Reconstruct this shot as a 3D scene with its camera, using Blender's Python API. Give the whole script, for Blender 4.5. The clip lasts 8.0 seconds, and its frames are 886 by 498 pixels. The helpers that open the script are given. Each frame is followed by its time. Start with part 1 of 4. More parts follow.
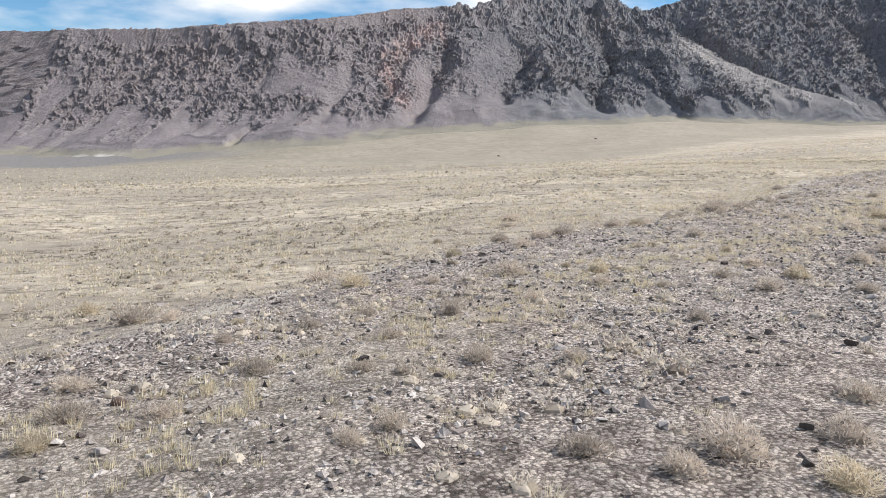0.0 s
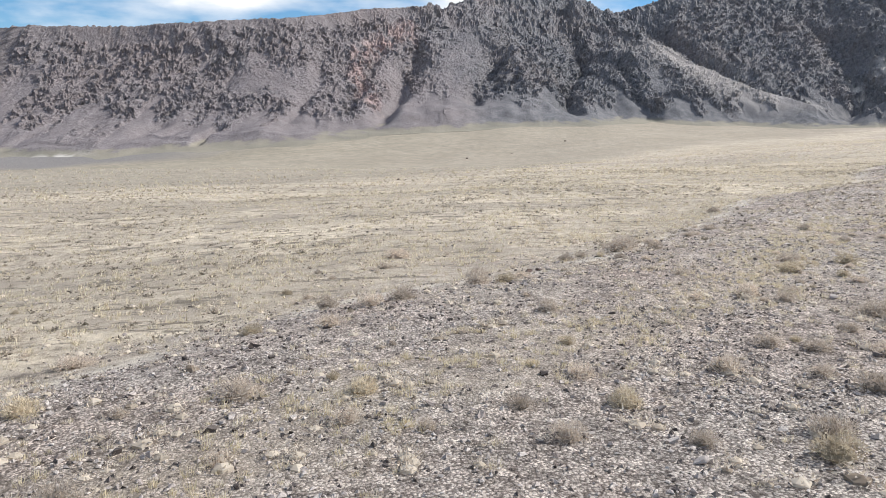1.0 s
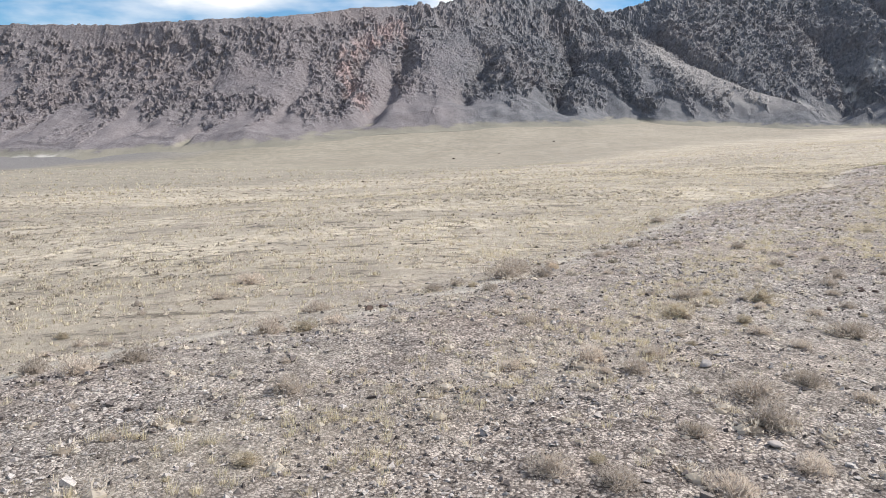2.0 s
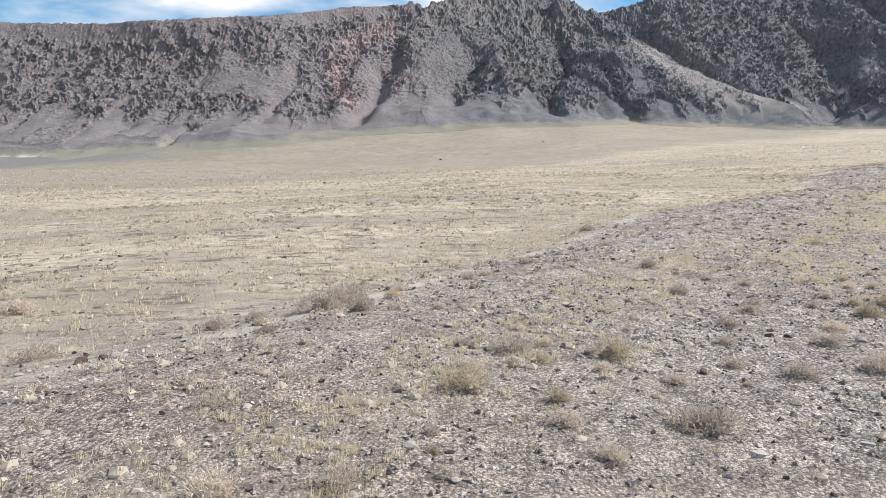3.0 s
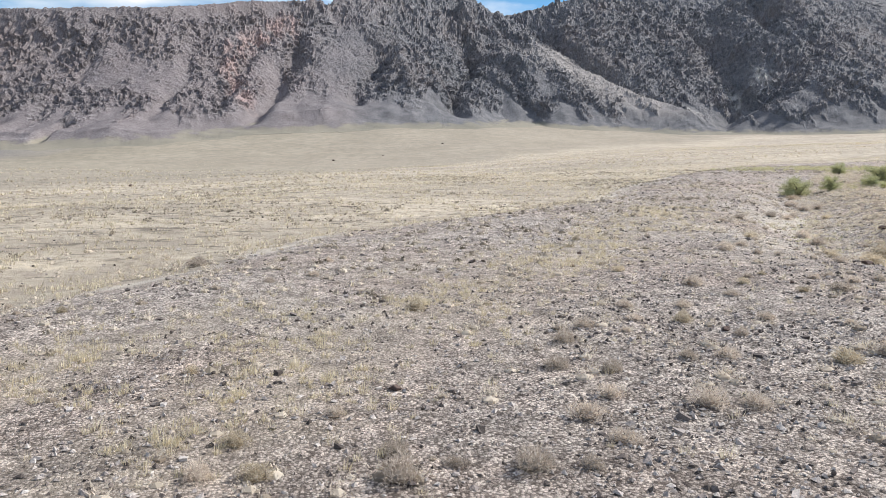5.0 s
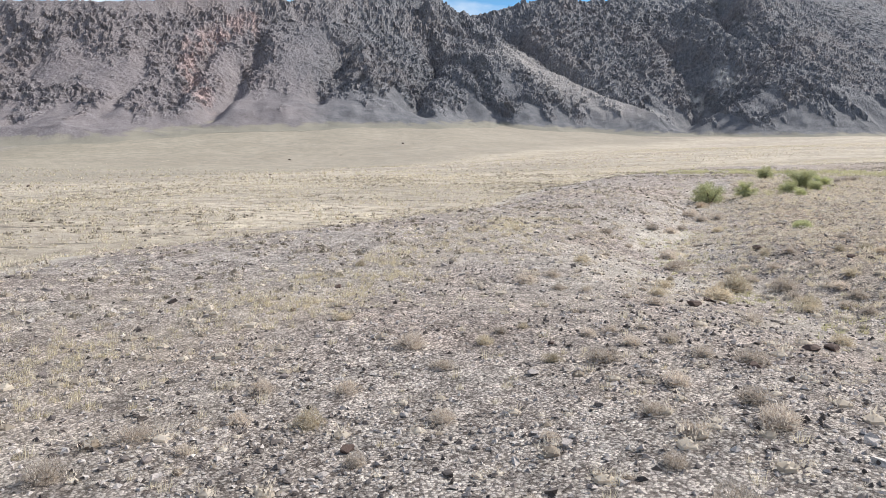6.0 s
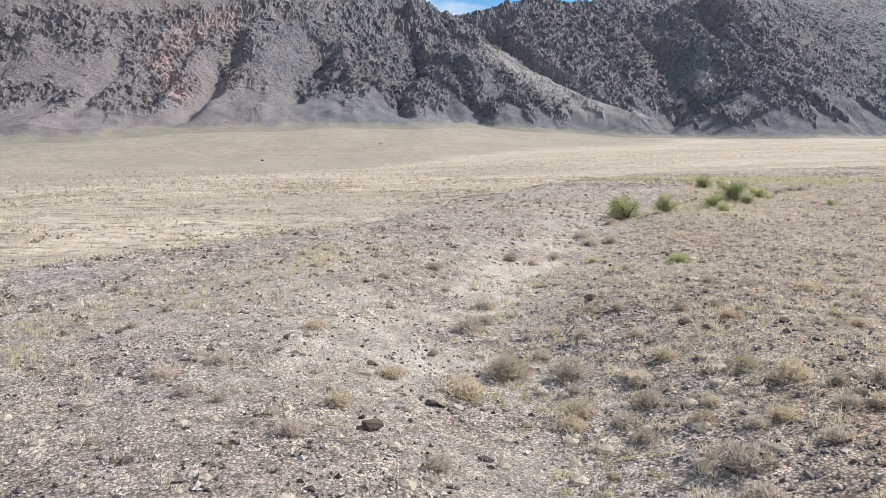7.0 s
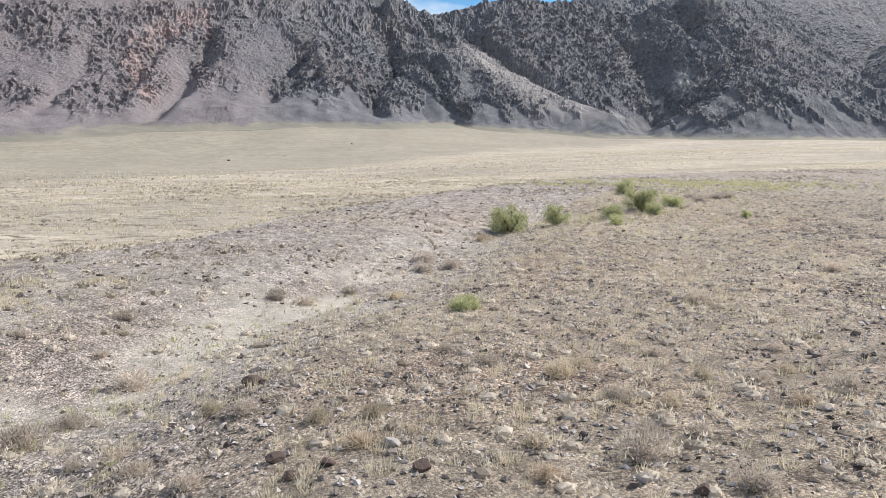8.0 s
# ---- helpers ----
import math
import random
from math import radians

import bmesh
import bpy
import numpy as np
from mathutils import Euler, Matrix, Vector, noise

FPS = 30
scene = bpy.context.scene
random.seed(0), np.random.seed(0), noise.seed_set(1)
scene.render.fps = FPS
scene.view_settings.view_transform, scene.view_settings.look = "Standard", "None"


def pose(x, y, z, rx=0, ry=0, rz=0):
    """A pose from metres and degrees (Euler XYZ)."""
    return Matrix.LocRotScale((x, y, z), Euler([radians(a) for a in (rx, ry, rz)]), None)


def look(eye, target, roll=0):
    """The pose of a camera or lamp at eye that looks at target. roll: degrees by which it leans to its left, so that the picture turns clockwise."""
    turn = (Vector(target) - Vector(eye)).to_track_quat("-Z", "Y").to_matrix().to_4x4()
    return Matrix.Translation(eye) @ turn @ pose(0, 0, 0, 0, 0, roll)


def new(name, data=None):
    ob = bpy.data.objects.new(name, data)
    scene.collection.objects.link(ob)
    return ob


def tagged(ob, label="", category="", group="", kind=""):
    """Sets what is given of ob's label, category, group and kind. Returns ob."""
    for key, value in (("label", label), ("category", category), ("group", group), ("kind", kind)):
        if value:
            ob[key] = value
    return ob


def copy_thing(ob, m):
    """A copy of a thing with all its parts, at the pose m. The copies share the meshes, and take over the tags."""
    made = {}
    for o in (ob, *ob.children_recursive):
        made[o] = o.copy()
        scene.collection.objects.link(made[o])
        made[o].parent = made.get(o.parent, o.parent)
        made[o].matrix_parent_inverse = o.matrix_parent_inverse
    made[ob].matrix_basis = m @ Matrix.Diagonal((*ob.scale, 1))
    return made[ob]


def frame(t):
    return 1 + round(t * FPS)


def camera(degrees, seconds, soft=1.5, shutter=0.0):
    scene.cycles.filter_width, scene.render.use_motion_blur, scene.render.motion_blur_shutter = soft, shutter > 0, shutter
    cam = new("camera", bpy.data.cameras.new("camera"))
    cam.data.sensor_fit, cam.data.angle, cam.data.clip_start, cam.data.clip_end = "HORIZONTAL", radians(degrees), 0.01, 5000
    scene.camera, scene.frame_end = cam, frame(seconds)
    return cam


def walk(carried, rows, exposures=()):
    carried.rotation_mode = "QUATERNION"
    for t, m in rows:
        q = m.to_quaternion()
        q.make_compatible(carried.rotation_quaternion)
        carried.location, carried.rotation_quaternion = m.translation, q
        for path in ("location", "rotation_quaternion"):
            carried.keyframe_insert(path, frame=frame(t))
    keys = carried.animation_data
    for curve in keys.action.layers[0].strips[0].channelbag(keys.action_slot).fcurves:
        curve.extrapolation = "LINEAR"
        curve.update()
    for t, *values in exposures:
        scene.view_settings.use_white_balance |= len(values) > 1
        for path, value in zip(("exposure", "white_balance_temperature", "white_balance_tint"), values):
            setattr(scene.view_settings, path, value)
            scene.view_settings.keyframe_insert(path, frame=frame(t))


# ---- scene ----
cam = camera(61.96, 8.0, soft=0.75)
PATH = [
    (0.0, 0.00, 0.00, 4.00, 0.00, -9.00, 0.00),
    (0.5, 2.46, 2.66, 4.48, -0.42, -9.01, -0.08),
    (1.0, 5.29, 5.63, 5.35, -1.89, -9.00, -0.27),
    (1.5, 8.28, 8.68, 5.64, -2.26, -9.00, -0.32),
    (2.0, 11.53, 11.85, 5.46, -2.27, -9.00, -0.31),
    (2.2, 12.91, 13.19, 5.42, -2.30, -9.02, -0.30),
    (3.3, 20.19, 20.84, 5.02, -2.77, -8.90, -0.47),
    (3.5, 21.78, 22.27, 5.07, -2.99, -8.90, -0.50),
    (4.0, 25.93, 25.82, 4.95, -4.85, -8.84, -0.71),
    (4.5, 30.27, 29.26, 4.78, -7.42, -8.78, -1.03),
    (4.7, 32.10, 30.70, 4.75, -8.06, -8.77, -1.06),
    (5.8, 41.76, 37.21, 4.69, -10.80, -8.66, -1.42),
    (6.0, 43.52, 38.38, 4.79, -11.15, -8.68, -1.52),
    (6.5, 48.08, 41.32, 5.13, -11.63, -8.66, -1.62),
    (7.0, 52.72, 44.28, 5.41, -12.05, -8.64, -1.72),
    (7.5, 57.43, 47.23, 5.61, -12.45, -8.64, -1.82),
    (8.0, 62.28, 50.18, 5.67, -13.31, -8.59, -1.92),
]
walk(cam, [(t, pose(x, y, z, 90 + pitch, roll, yaw)) for t, x, y, z, yaw, pitch, roll in PATH],
     exposures=[(0.0, 0.12), (8.0, 0.17)])

# ---- daylight: low morning sun from the east end of the valley, thin clouds in the north ----
SUN_AZIMUTH = math.radians(14.0)      # counted from +x towards +y
SUN_HEIGHT = math.radians(41.0)
sun_dir = Vector((math.cos(SUN_HEIGHT) * math.cos(SUN_AZIMUTH), math.cos(SUN_HEIGHT) * math.sin(SUN_AZIMUTH), math.sin(SUN_HEIGHT)))
sun = new("sun", bpy.data.lights.new("sun", "SUN"))
sun.data.energy, sun.data.angle, sun.data.color = 5.6, math.radians(0.6), (1.0, 0.955, 0.895)
sun.matrix_world = look((0, 0, 300), Vector((0, 0, 300)) - sun_dir)

world = bpy.data.worlds.new("sky")
scene.world = world
world.use_nodes = True
wn, wl = world.node_tree.nodes, world.node_tree.links
wn.clear()
w_out = wn.new("ShaderNodeOutputWorld")
w_bg = wn.new("ShaderNodeBackground")
w_sky = wn.new("ShaderNodeTexSky")
w_sky.sky_type, w_sky.sun_disc = "NISHITA", False
w_sky.sun_elevation, w_sky.sun_rotation = SUN_HEIGHT, math.radians(90) - SUN_AZIMUTH
w_sky.altitude, w_sky.air_density, w_sky.dust_density = 1500, 1.0, 0.6
w_co = wn.new("ShaderNodeTexCoord")
w_map = wn.new("ShaderNodeMapping")
w_map.inputs["Scale"].default_value = (1.0, 1.0, 3.2)
w_map.inputs["Location"].default_value = (0.55, 0.2, 0.15)
w_noise = wn.new("ShaderNodeTexNoise")
w_noise.inputs["Scale"].default_value, w_noise.inputs["Detail"].default_value = 3.4, 6.0
w_ramp = wn.new("ShaderNodeValToRGB")
w_ramp.color_ramp.elements[0].position, w_ramp.color_ramp.elements[1].position = 0.46, 0.60
w_ramp.color_ramp.elements[0].color = (0.10, 0.10, 0.10, 1)
w_mix = wn.new("ShaderNodeMix")
w_mix.data_type = "RGBA"
w_mix.inputs["B"].default_value = (10.0, 10.3, 10.8, 1)
wl.new(w_co.outputs["Generated"], w_map.inputs["Vector"])
wl.new(w_map.outputs["Vector"], w_noise.inputs["Vector"])
wl.new(w_noise.outputs["Fac"], w_ramp.inputs["Fac"])
wl.new(w_ramp.outputs["Color"], w_mix.inputs["Factor"])
w_hsv = wn.new("ShaderNodeHueSaturation")
w_hsv.inputs["Saturation"].default_value = 1.6
w_hsv.inputs["Value"].default_value = 1.25
wl.new(w_sky.outputs["Color"], w_hsv.inputs["Color"])
wl.new(w_hsv.outputs["Color"], w_mix.inputs["A"])
wl.new(w_mix.outputs["Result"], w_bg.inputs["Color"])
w_bg.inputs["Strength"].default_value = 0.092
wl.new(w_bg.outputs["Background"], w_out.inputs["Surface"])


# ---- the lie of the land ----
RNG = np.random.default_rng(11)
TABLE = RNG.permutation(4096)
GRADS = np.stack([np.cos(np.arange(4096) * 2.399963), np.sin(np.arange(4096) * 2.399963)], 1)


def grain(x, y, seed=0):
    """Gradient noise over the plan, about -0.7 to 0.7."""
    x, y = np.asarray(x, float), np.asarray(y, float)
    xi, yi = np.floor(x).astype(int), np.floor(y).astype(int)
    fx, fy = x - xi, y - yi
    u, v = fx * fx * fx * (fx * (fx * 6 - 15) + 10), fy * fy * fy * (fy * (fy * 6 - 15) + 10)

    def corner(dx, dy):
        g = GRADS[TABLE[(TABLE[(xi + dx + seed * 131) & 4095] + yi + dy) & 4095]]
        return g[..., 0] * (fx - dx) + g[..., 1] * (fy - dy)

    a, b = corner(0, 0) + u * (corner(1, 0) - corner(0, 0)), corner(0, 1) + u * (corner(1, 1) - corner(0, 1))
    return a + v * (b - a)


def fbm(x, y, octaves=4, seed=0, gain=0.5):
    total, amp = 0.0, 1.0
    for o in range(octaves):
        total = total + amp * grain(x * 2 ** o, y * 2 ** o, seed + o)
        amp *= gain
    return total


def ridged(x, y, octaves=4, seed=0, gain=0.5):
    """Sharp crests at 1, hollows near 0."""
    total, amp, norm = 0.0, 1.0, 0.0
    for o in range(octaves):
        total = total + amp * (1 - 2 * np.abs(grain(x * 2 ** o, y * 2 ** o, seed + o)))
        norm += amp
        amp *= gain
    return total / norm


def cells(x, y, seed=0):
    """Broken blocks: each cell of an uneven net has its own height, with cracks between."""
    xi, yi = np.floor(x).astype(int), np.floor(y).astype(int)
    d1, d2, h1 = np.full(x.shape, 9.0), np.full(x.shape, 9.0), np.zeros(x.shape)
    for dx in (-1, 0, 1):
        for dy in (-1, 0, 1):
            k = TABLE[(TABLE[(xi + dx + seed * 77) & 4095] + yi + dy) & 4095]
            px, py = xi + dx + (k & 63) / 63.0, yi + dy + ((k >> 6) & 63) / 63.0
            d = np.hypot(x - px, y - py)
            h = ((k * 7919) & 4095) / 4095.0 + 0.5 * ((x - px) * np.cos(k) + (y - py) * np.sin(k))
            closer = d < d1
            d2 = np.where(closer, d1, np.minimum(d2, d))
            h1, d1 = np.where(closer, h, h1), np.where(closer, d, d1)
    return h1 * (0.55 + 0.45 * smooth(0.0, 0.22, d2 - d1))


def smooth(a, b, x):
    t = np.clip((x - a) / (b - a), 0, 1)
    return t * t * (3 - 2 * t)


def nearest(x, y, line):
    """Distance to a polyline in the plan, and on which side (positive: left of its course)."""
    best, side = np.full(np.shape(x), 1e9), np.zeros(np.shape(x))
    for (ax, ay), (bx, by) in zip(line, line[1:]):
        dx, dy = bx - ax, by - ay
        t = np.clip(((x - ax) * dx + (y - ay) * dy) / (dx * dx + dy * dy), 0, 1)
        ex, ey = x - ax - t * dx, y - ay - t * dy
        d = np.hypot(ex, ey)
        side = np.where(d < best, np.sign(dx * ey - dy * ex), side)
        best = np.minimum(best, d)
    return best, side


GULLY = [(56, 40), (56.8, 50), (57.5, 56), (58, 61), (59, 66), (61.2, 70), (64.5, 74.5), (69.3, 81), (75, 92), (82, 100)]
WASH = [(-30, -8), (-9, 14), (-5, 21.5), (-1.5, 26), (2.5, 30.8), (8, 34), (12.1, 36.8), (15, 40.5), (19.5, 47.5), (25.5, 56.3), (30.5, 63.8), (34.5, 71), (40, 76), (47, 81), (53, 87.5), (58.5, 93), (64, 103), (71, 112), (88, 138), (118, 172), (165, 180), (260, 150), (460, 60)]
FAN_EDGE = [(-600, 60), (-300, 118), (-60, 143), (-17, 172), (20, 213), (60, 310), (110, 440), (185, 520), (400, 690), (800, 900), (1500, 1100)]
# runs of taller yellow grass that follow the foot of the rise
GRASS_RUN = [(-12, 2), (-3.9, 8), (-0.3, 14.4), (4, 19), (7.5, 22.3), (15.9, 28.6), (21.6, 37.5), (25.3, 42.2), (27.6, 46.5), (30.2, 50), (33, 53.5)]
GRASS_RUN_EAST = [(32, 43), (36, 50.5), (39.3, 54.3), (44.8, 60.5), (49.5, 67.3), (57, 77.5)]
STRIP = [(-25, 10), (-8, 26), (5, 41), (10, 46), (17, 53), (25, 59), (34, 63.5), (42, 70)]
SWELLS = [(0, 15), (30, 25), (60, 40), (-25, 50), (5, 50), (35, 55), (65, 65), (90, 75), (20, 85), (55, 90), (85, 105), (0, 120), (45, 130), (48, 52), (10, 30)]
BASINS = [(0, 480), (-250, 520), (130, 560), (280, 720), (340, 600), (60, 250), (520, 820), (800, 850), (-150, 330), (150, 370), (260, 480), (0, 640), (160, 740), (430, 720), (-60, 180), (120, 190)]
TILT = [3.11, 14.4, -21.7, 3.62, -10.24, 45.18]
SWELL_H = [-2.98, -3.1, 0.3, -3.16, -0.3, -2.64, -0.46, -0.58, 1.1, -0.6, 0.32, -1.34, 0.37, 1.39, 3.72]
BASIN_H = [-16.45, -14.18, -8.24, -6.42, -8.97, -5.31, -7.02, -4.66, -0.62, -3.2, -2.98, -1.47, 1.6, -1.03, -1.81, 0.29]
GULLY_DEPTH, BANK_STEP = 0.9, 0.6


def land(x, y):
    """Height of the valley floor and the gravel rise, without small relief."""
    x, y = np.asarray(x, float), np.asarray(y, float)
    u, v = np.tanh(x / 400.0), np.tanh(y / 700.0)
    z = TILT[0] + TILT[1] * u + TILT[2] * v + TILT[3] * u * v + TILT[4] * u * u + TILT[5] * v * v
    for (cx, cy), h in zip(SWELLS, SWELL_H):
        z = z + h * np.exp(-((x - cx) ** 2 + (y - cy) ** 2) / 968.0)
    for (cx, cy), h in zip(BASINS, BASIN_H):
        z = z + h * np.exp(-((x - cx) ** 2 + (y - cy) ** 2) / 24200.0)
    dw, sw = nearest(x, y, WASH)
    z = z - BANK_STEP * sw * np.minimum(dw / 4, 1) * np.exp(-(dw / 22.0) ** 2)
    return z - GULLY_DEPTH * np.exp(-(nearest(x, y, GULLY)[0] / 3.5) ** 2)


# Ridge lines of the mountains: fall of the flanks (0: steep above, easing below), plan and height of each bend.
RIDGES = [
    (0.0, [(-900, 760, 80), (-620, 790, 104), (-324, 817, 114), (-244, 825, 119), (-138, 839, 127), (-56, 912, 148), (30, 960, 162)]),
    (0.85, [(55, 985, 168), (110, 1085, 200), (240, 1150, 212)]),
    (0.64, [(-5, 727, 15), (-11, 772, 36), (-5, 842, 69), (11, 892, 98), (21, 942, 133), (45, 976, 168)]),
    (0.60, [(115, 800, 34), (118, 900, 97), (145, 947, 108), (200, 1001, 116), (230, 1090, 190)]),
    (0.55, [(440, 775, 22), (432, 808, 38), (408, 853, 51), (377, 905, 72), (345, 955, 96), (304, 1013, 131), (293, 1049, 146), (280, 1110, 179)]),
    (0.60, [(300, 850, 32), (306, 900, 58), (318, 960, 92)]),
    (0.62, [(470, 900, 40), (470, 980, 78), (453, 1085, 116), (480, 1150, 190)]),
    (0.62, [(300, 1160, 182), (420, 1165, 218), (619, 1136, 203), (705, 1099, 243)]),
    (0.70, [(705, 1099, 243), (714, 1034, 194), (712, 974, 163), (714, 924, 141), (751, 882, 112), (801, 824, 76), (858, 735, 54)]),
    (0.60, [(480, 1280, 232), (700, 1330, 270), (880, 1365, 300), (1000, 1400, 325), (1359, 1600, 385), (1800, 1700, 440)]),
    (0.58, [(474, 771, 23), (499, 780, 33), (533, 788, 53), (573, 797, 70), (611, 801, 82), (656, 792, 74), (689, 757, 54), (715, 712, 36)]),
    (0.55, [(900, 900, 90), (1100, 1150, 190), (1600, 1300, 230)]),
]


# Ravines cut into the faces: depth, half width, course.
RAVINES = [
    (13, 11, [(-30, 705), (-26, 760), (-10, 830), (4, 900)]),
    (9, 8, [(-62, 720), (-60, 770), (-52, 830), (-40, 880)]),
    (24, 13, [(165, 800), (179, 886), (204, 942), (217, 975), (216, 1032)]),
    (9, 5, [(-174, 625), (-166, 668)]),
    (4, 9, [(-262, 580), (-240, 620), (-225, 680)]),
    (11, 9, [(60, 780), (75, 860), (110, 930)]),
    (9, 9, [(262, 800), (258, 880), (262, 960)]),
    (14, 12, [(400, 905), (385, 960), (352, 1040), (340, 1120)]),
    (12, 18, [(520, 850), (545, 930), (560, 1000), (560, 1090)]),
    (9, 18, [(590, 865), (645, 900), (668, 960), (668, 1040)]),
    (14, 9, [(640, 980), (655, 1060), (670, 1110)]),
    (5, 8, [(-110, 690), (-105, 760), (-95, 830)]),
    (3, 7, [(-330, 610), (-320, 700), (-300, 780)]),
    (4, 8, [(-205, 655), (-195, 740), (-180, 800)]),
]


def massif(x, y):
    """Large form of the mountains."""
    wx, wy = x + 9 * fbm(x / 70, y / 70, 3, 40), y + 9 * fbm(x / 70, y / 70, 3, 50)
    top = np.full(np.shape(x), -200.0)
    for k, line in RIDGES:
        for (ax, ay, az), (bx, by, bz) in zip(line, line[1:]):
            dx, dy = bx - ax, by - ay
            t = np.clip(((wx - ax) * dx + (wy - ay) * dy) / (dx * dx + dy * dy), 0, 1)
            d = np.hypot(wx - ax - t * dx, wy - ay - t * dy)
            h = az + t * (bz - az) - (k * d if k else 116 * (1 - np.exp(-d / 84.0)) + 0.09 * d + 0.4 * np.maximum(d - 205, 0))
            top = np.maximum(top, h)
    for depth, half, line in RAVINES:
        top = top - depth * np.exp(-(nearest(wx, wy, line)[0] / half) ** 2)
    return top


# ---- materials ----
def shader(name):
    m = bpy.data.materials.new(name)
    m.use_nodes = True
    n, l = m.node_tree.nodes, m.node_tree.links
    return m, n, l, n["Principled BSDF"]


def tex(n, l, scale, detail=4.0, rough=0.55, stretch=None):
    t = n.new("ShaderNodeTexNoise")
    co = n.new("ShaderNodeTexCoord")
    t.inputs["Scale"].default_value, t.inputs["Detail"].default_value, t.inputs["Roughness"].default_value = scale, detail, rough
    if stretch:
        mp = n.new("ShaderNodeMapping")
        mp.inputs["Scale"].default_value = stretch
        l.new(co.outputs["Object"], mp.inputs["Vector"])
        l.new(mp.outputs["Vector"], t.inputs["Vector"])
    else:
        l.new(co.outputs["Object"], t.inputs["Vector"])
    return t.outputs["Fac"]


def ramp(n, l, fac, stops):
    r = n.new("ShaderNodeValToRGB")
    e = r.color_ramp.elements
    while len(e) < len(stops):
        e.new(0.5)
    for k, (p, c) in enumerate(stops):
        e[k].position, e[k].color = p, (*c, 1)
    l.new(fac, r.inputs["Fac"])
    return r.outputs["Color"]


def mix(n, l, fac, a, b, kind="MIX"):
    m = n.new("ShaderNodeMix")
    m.data_type, m.blend_type = "RGBA", kind
    for key, v in (("Factor", fac), ("A", a), ("B", b)):
        if isinstance(v, bpy.types.NodeSocket):
            l.new(v, m.inputs[key])
        elif isinstance(v, tuple):
            m.inputs[key].default_value = (*v, 1)
        else:
            m.inputs[key].default_value = v
    return m.outputs["Result"]


def attr(n, name):
    a = n.new("ShaderNodeAttribute")
    a.attribute_name = name
    return a.outputs["Fac"]


def relief(n, l, bsdf, height, strength, distance):
    b = n.new("ShaderNodeBump")
    b.inputs["Strength"].default_value, b.inputs["Distance"].default_value = strength, distance
    l.new(height, b.inputs["Height"])
    l.new(b.outputs["Normal"], bsdf.inputs["Normal"])


def pebbles(n, l, scale):
    """Net of small stones: random value and edge distance."""
    co = n.new("ShaderNodeTexCoord")
    v = n.new("ShaderNodeTexVoronoi")
    v.inputs["Scale"].default_value = scale
    l.new(co.outputs["Object"], v.inputs["Vector"])
    bw = n.new("ShaderNodeRGBToBW")
    l.new(v.outputs["Color"], bw.inputs["Color"])
    return bw.outputs["Val"], v.outputs["Distance"]


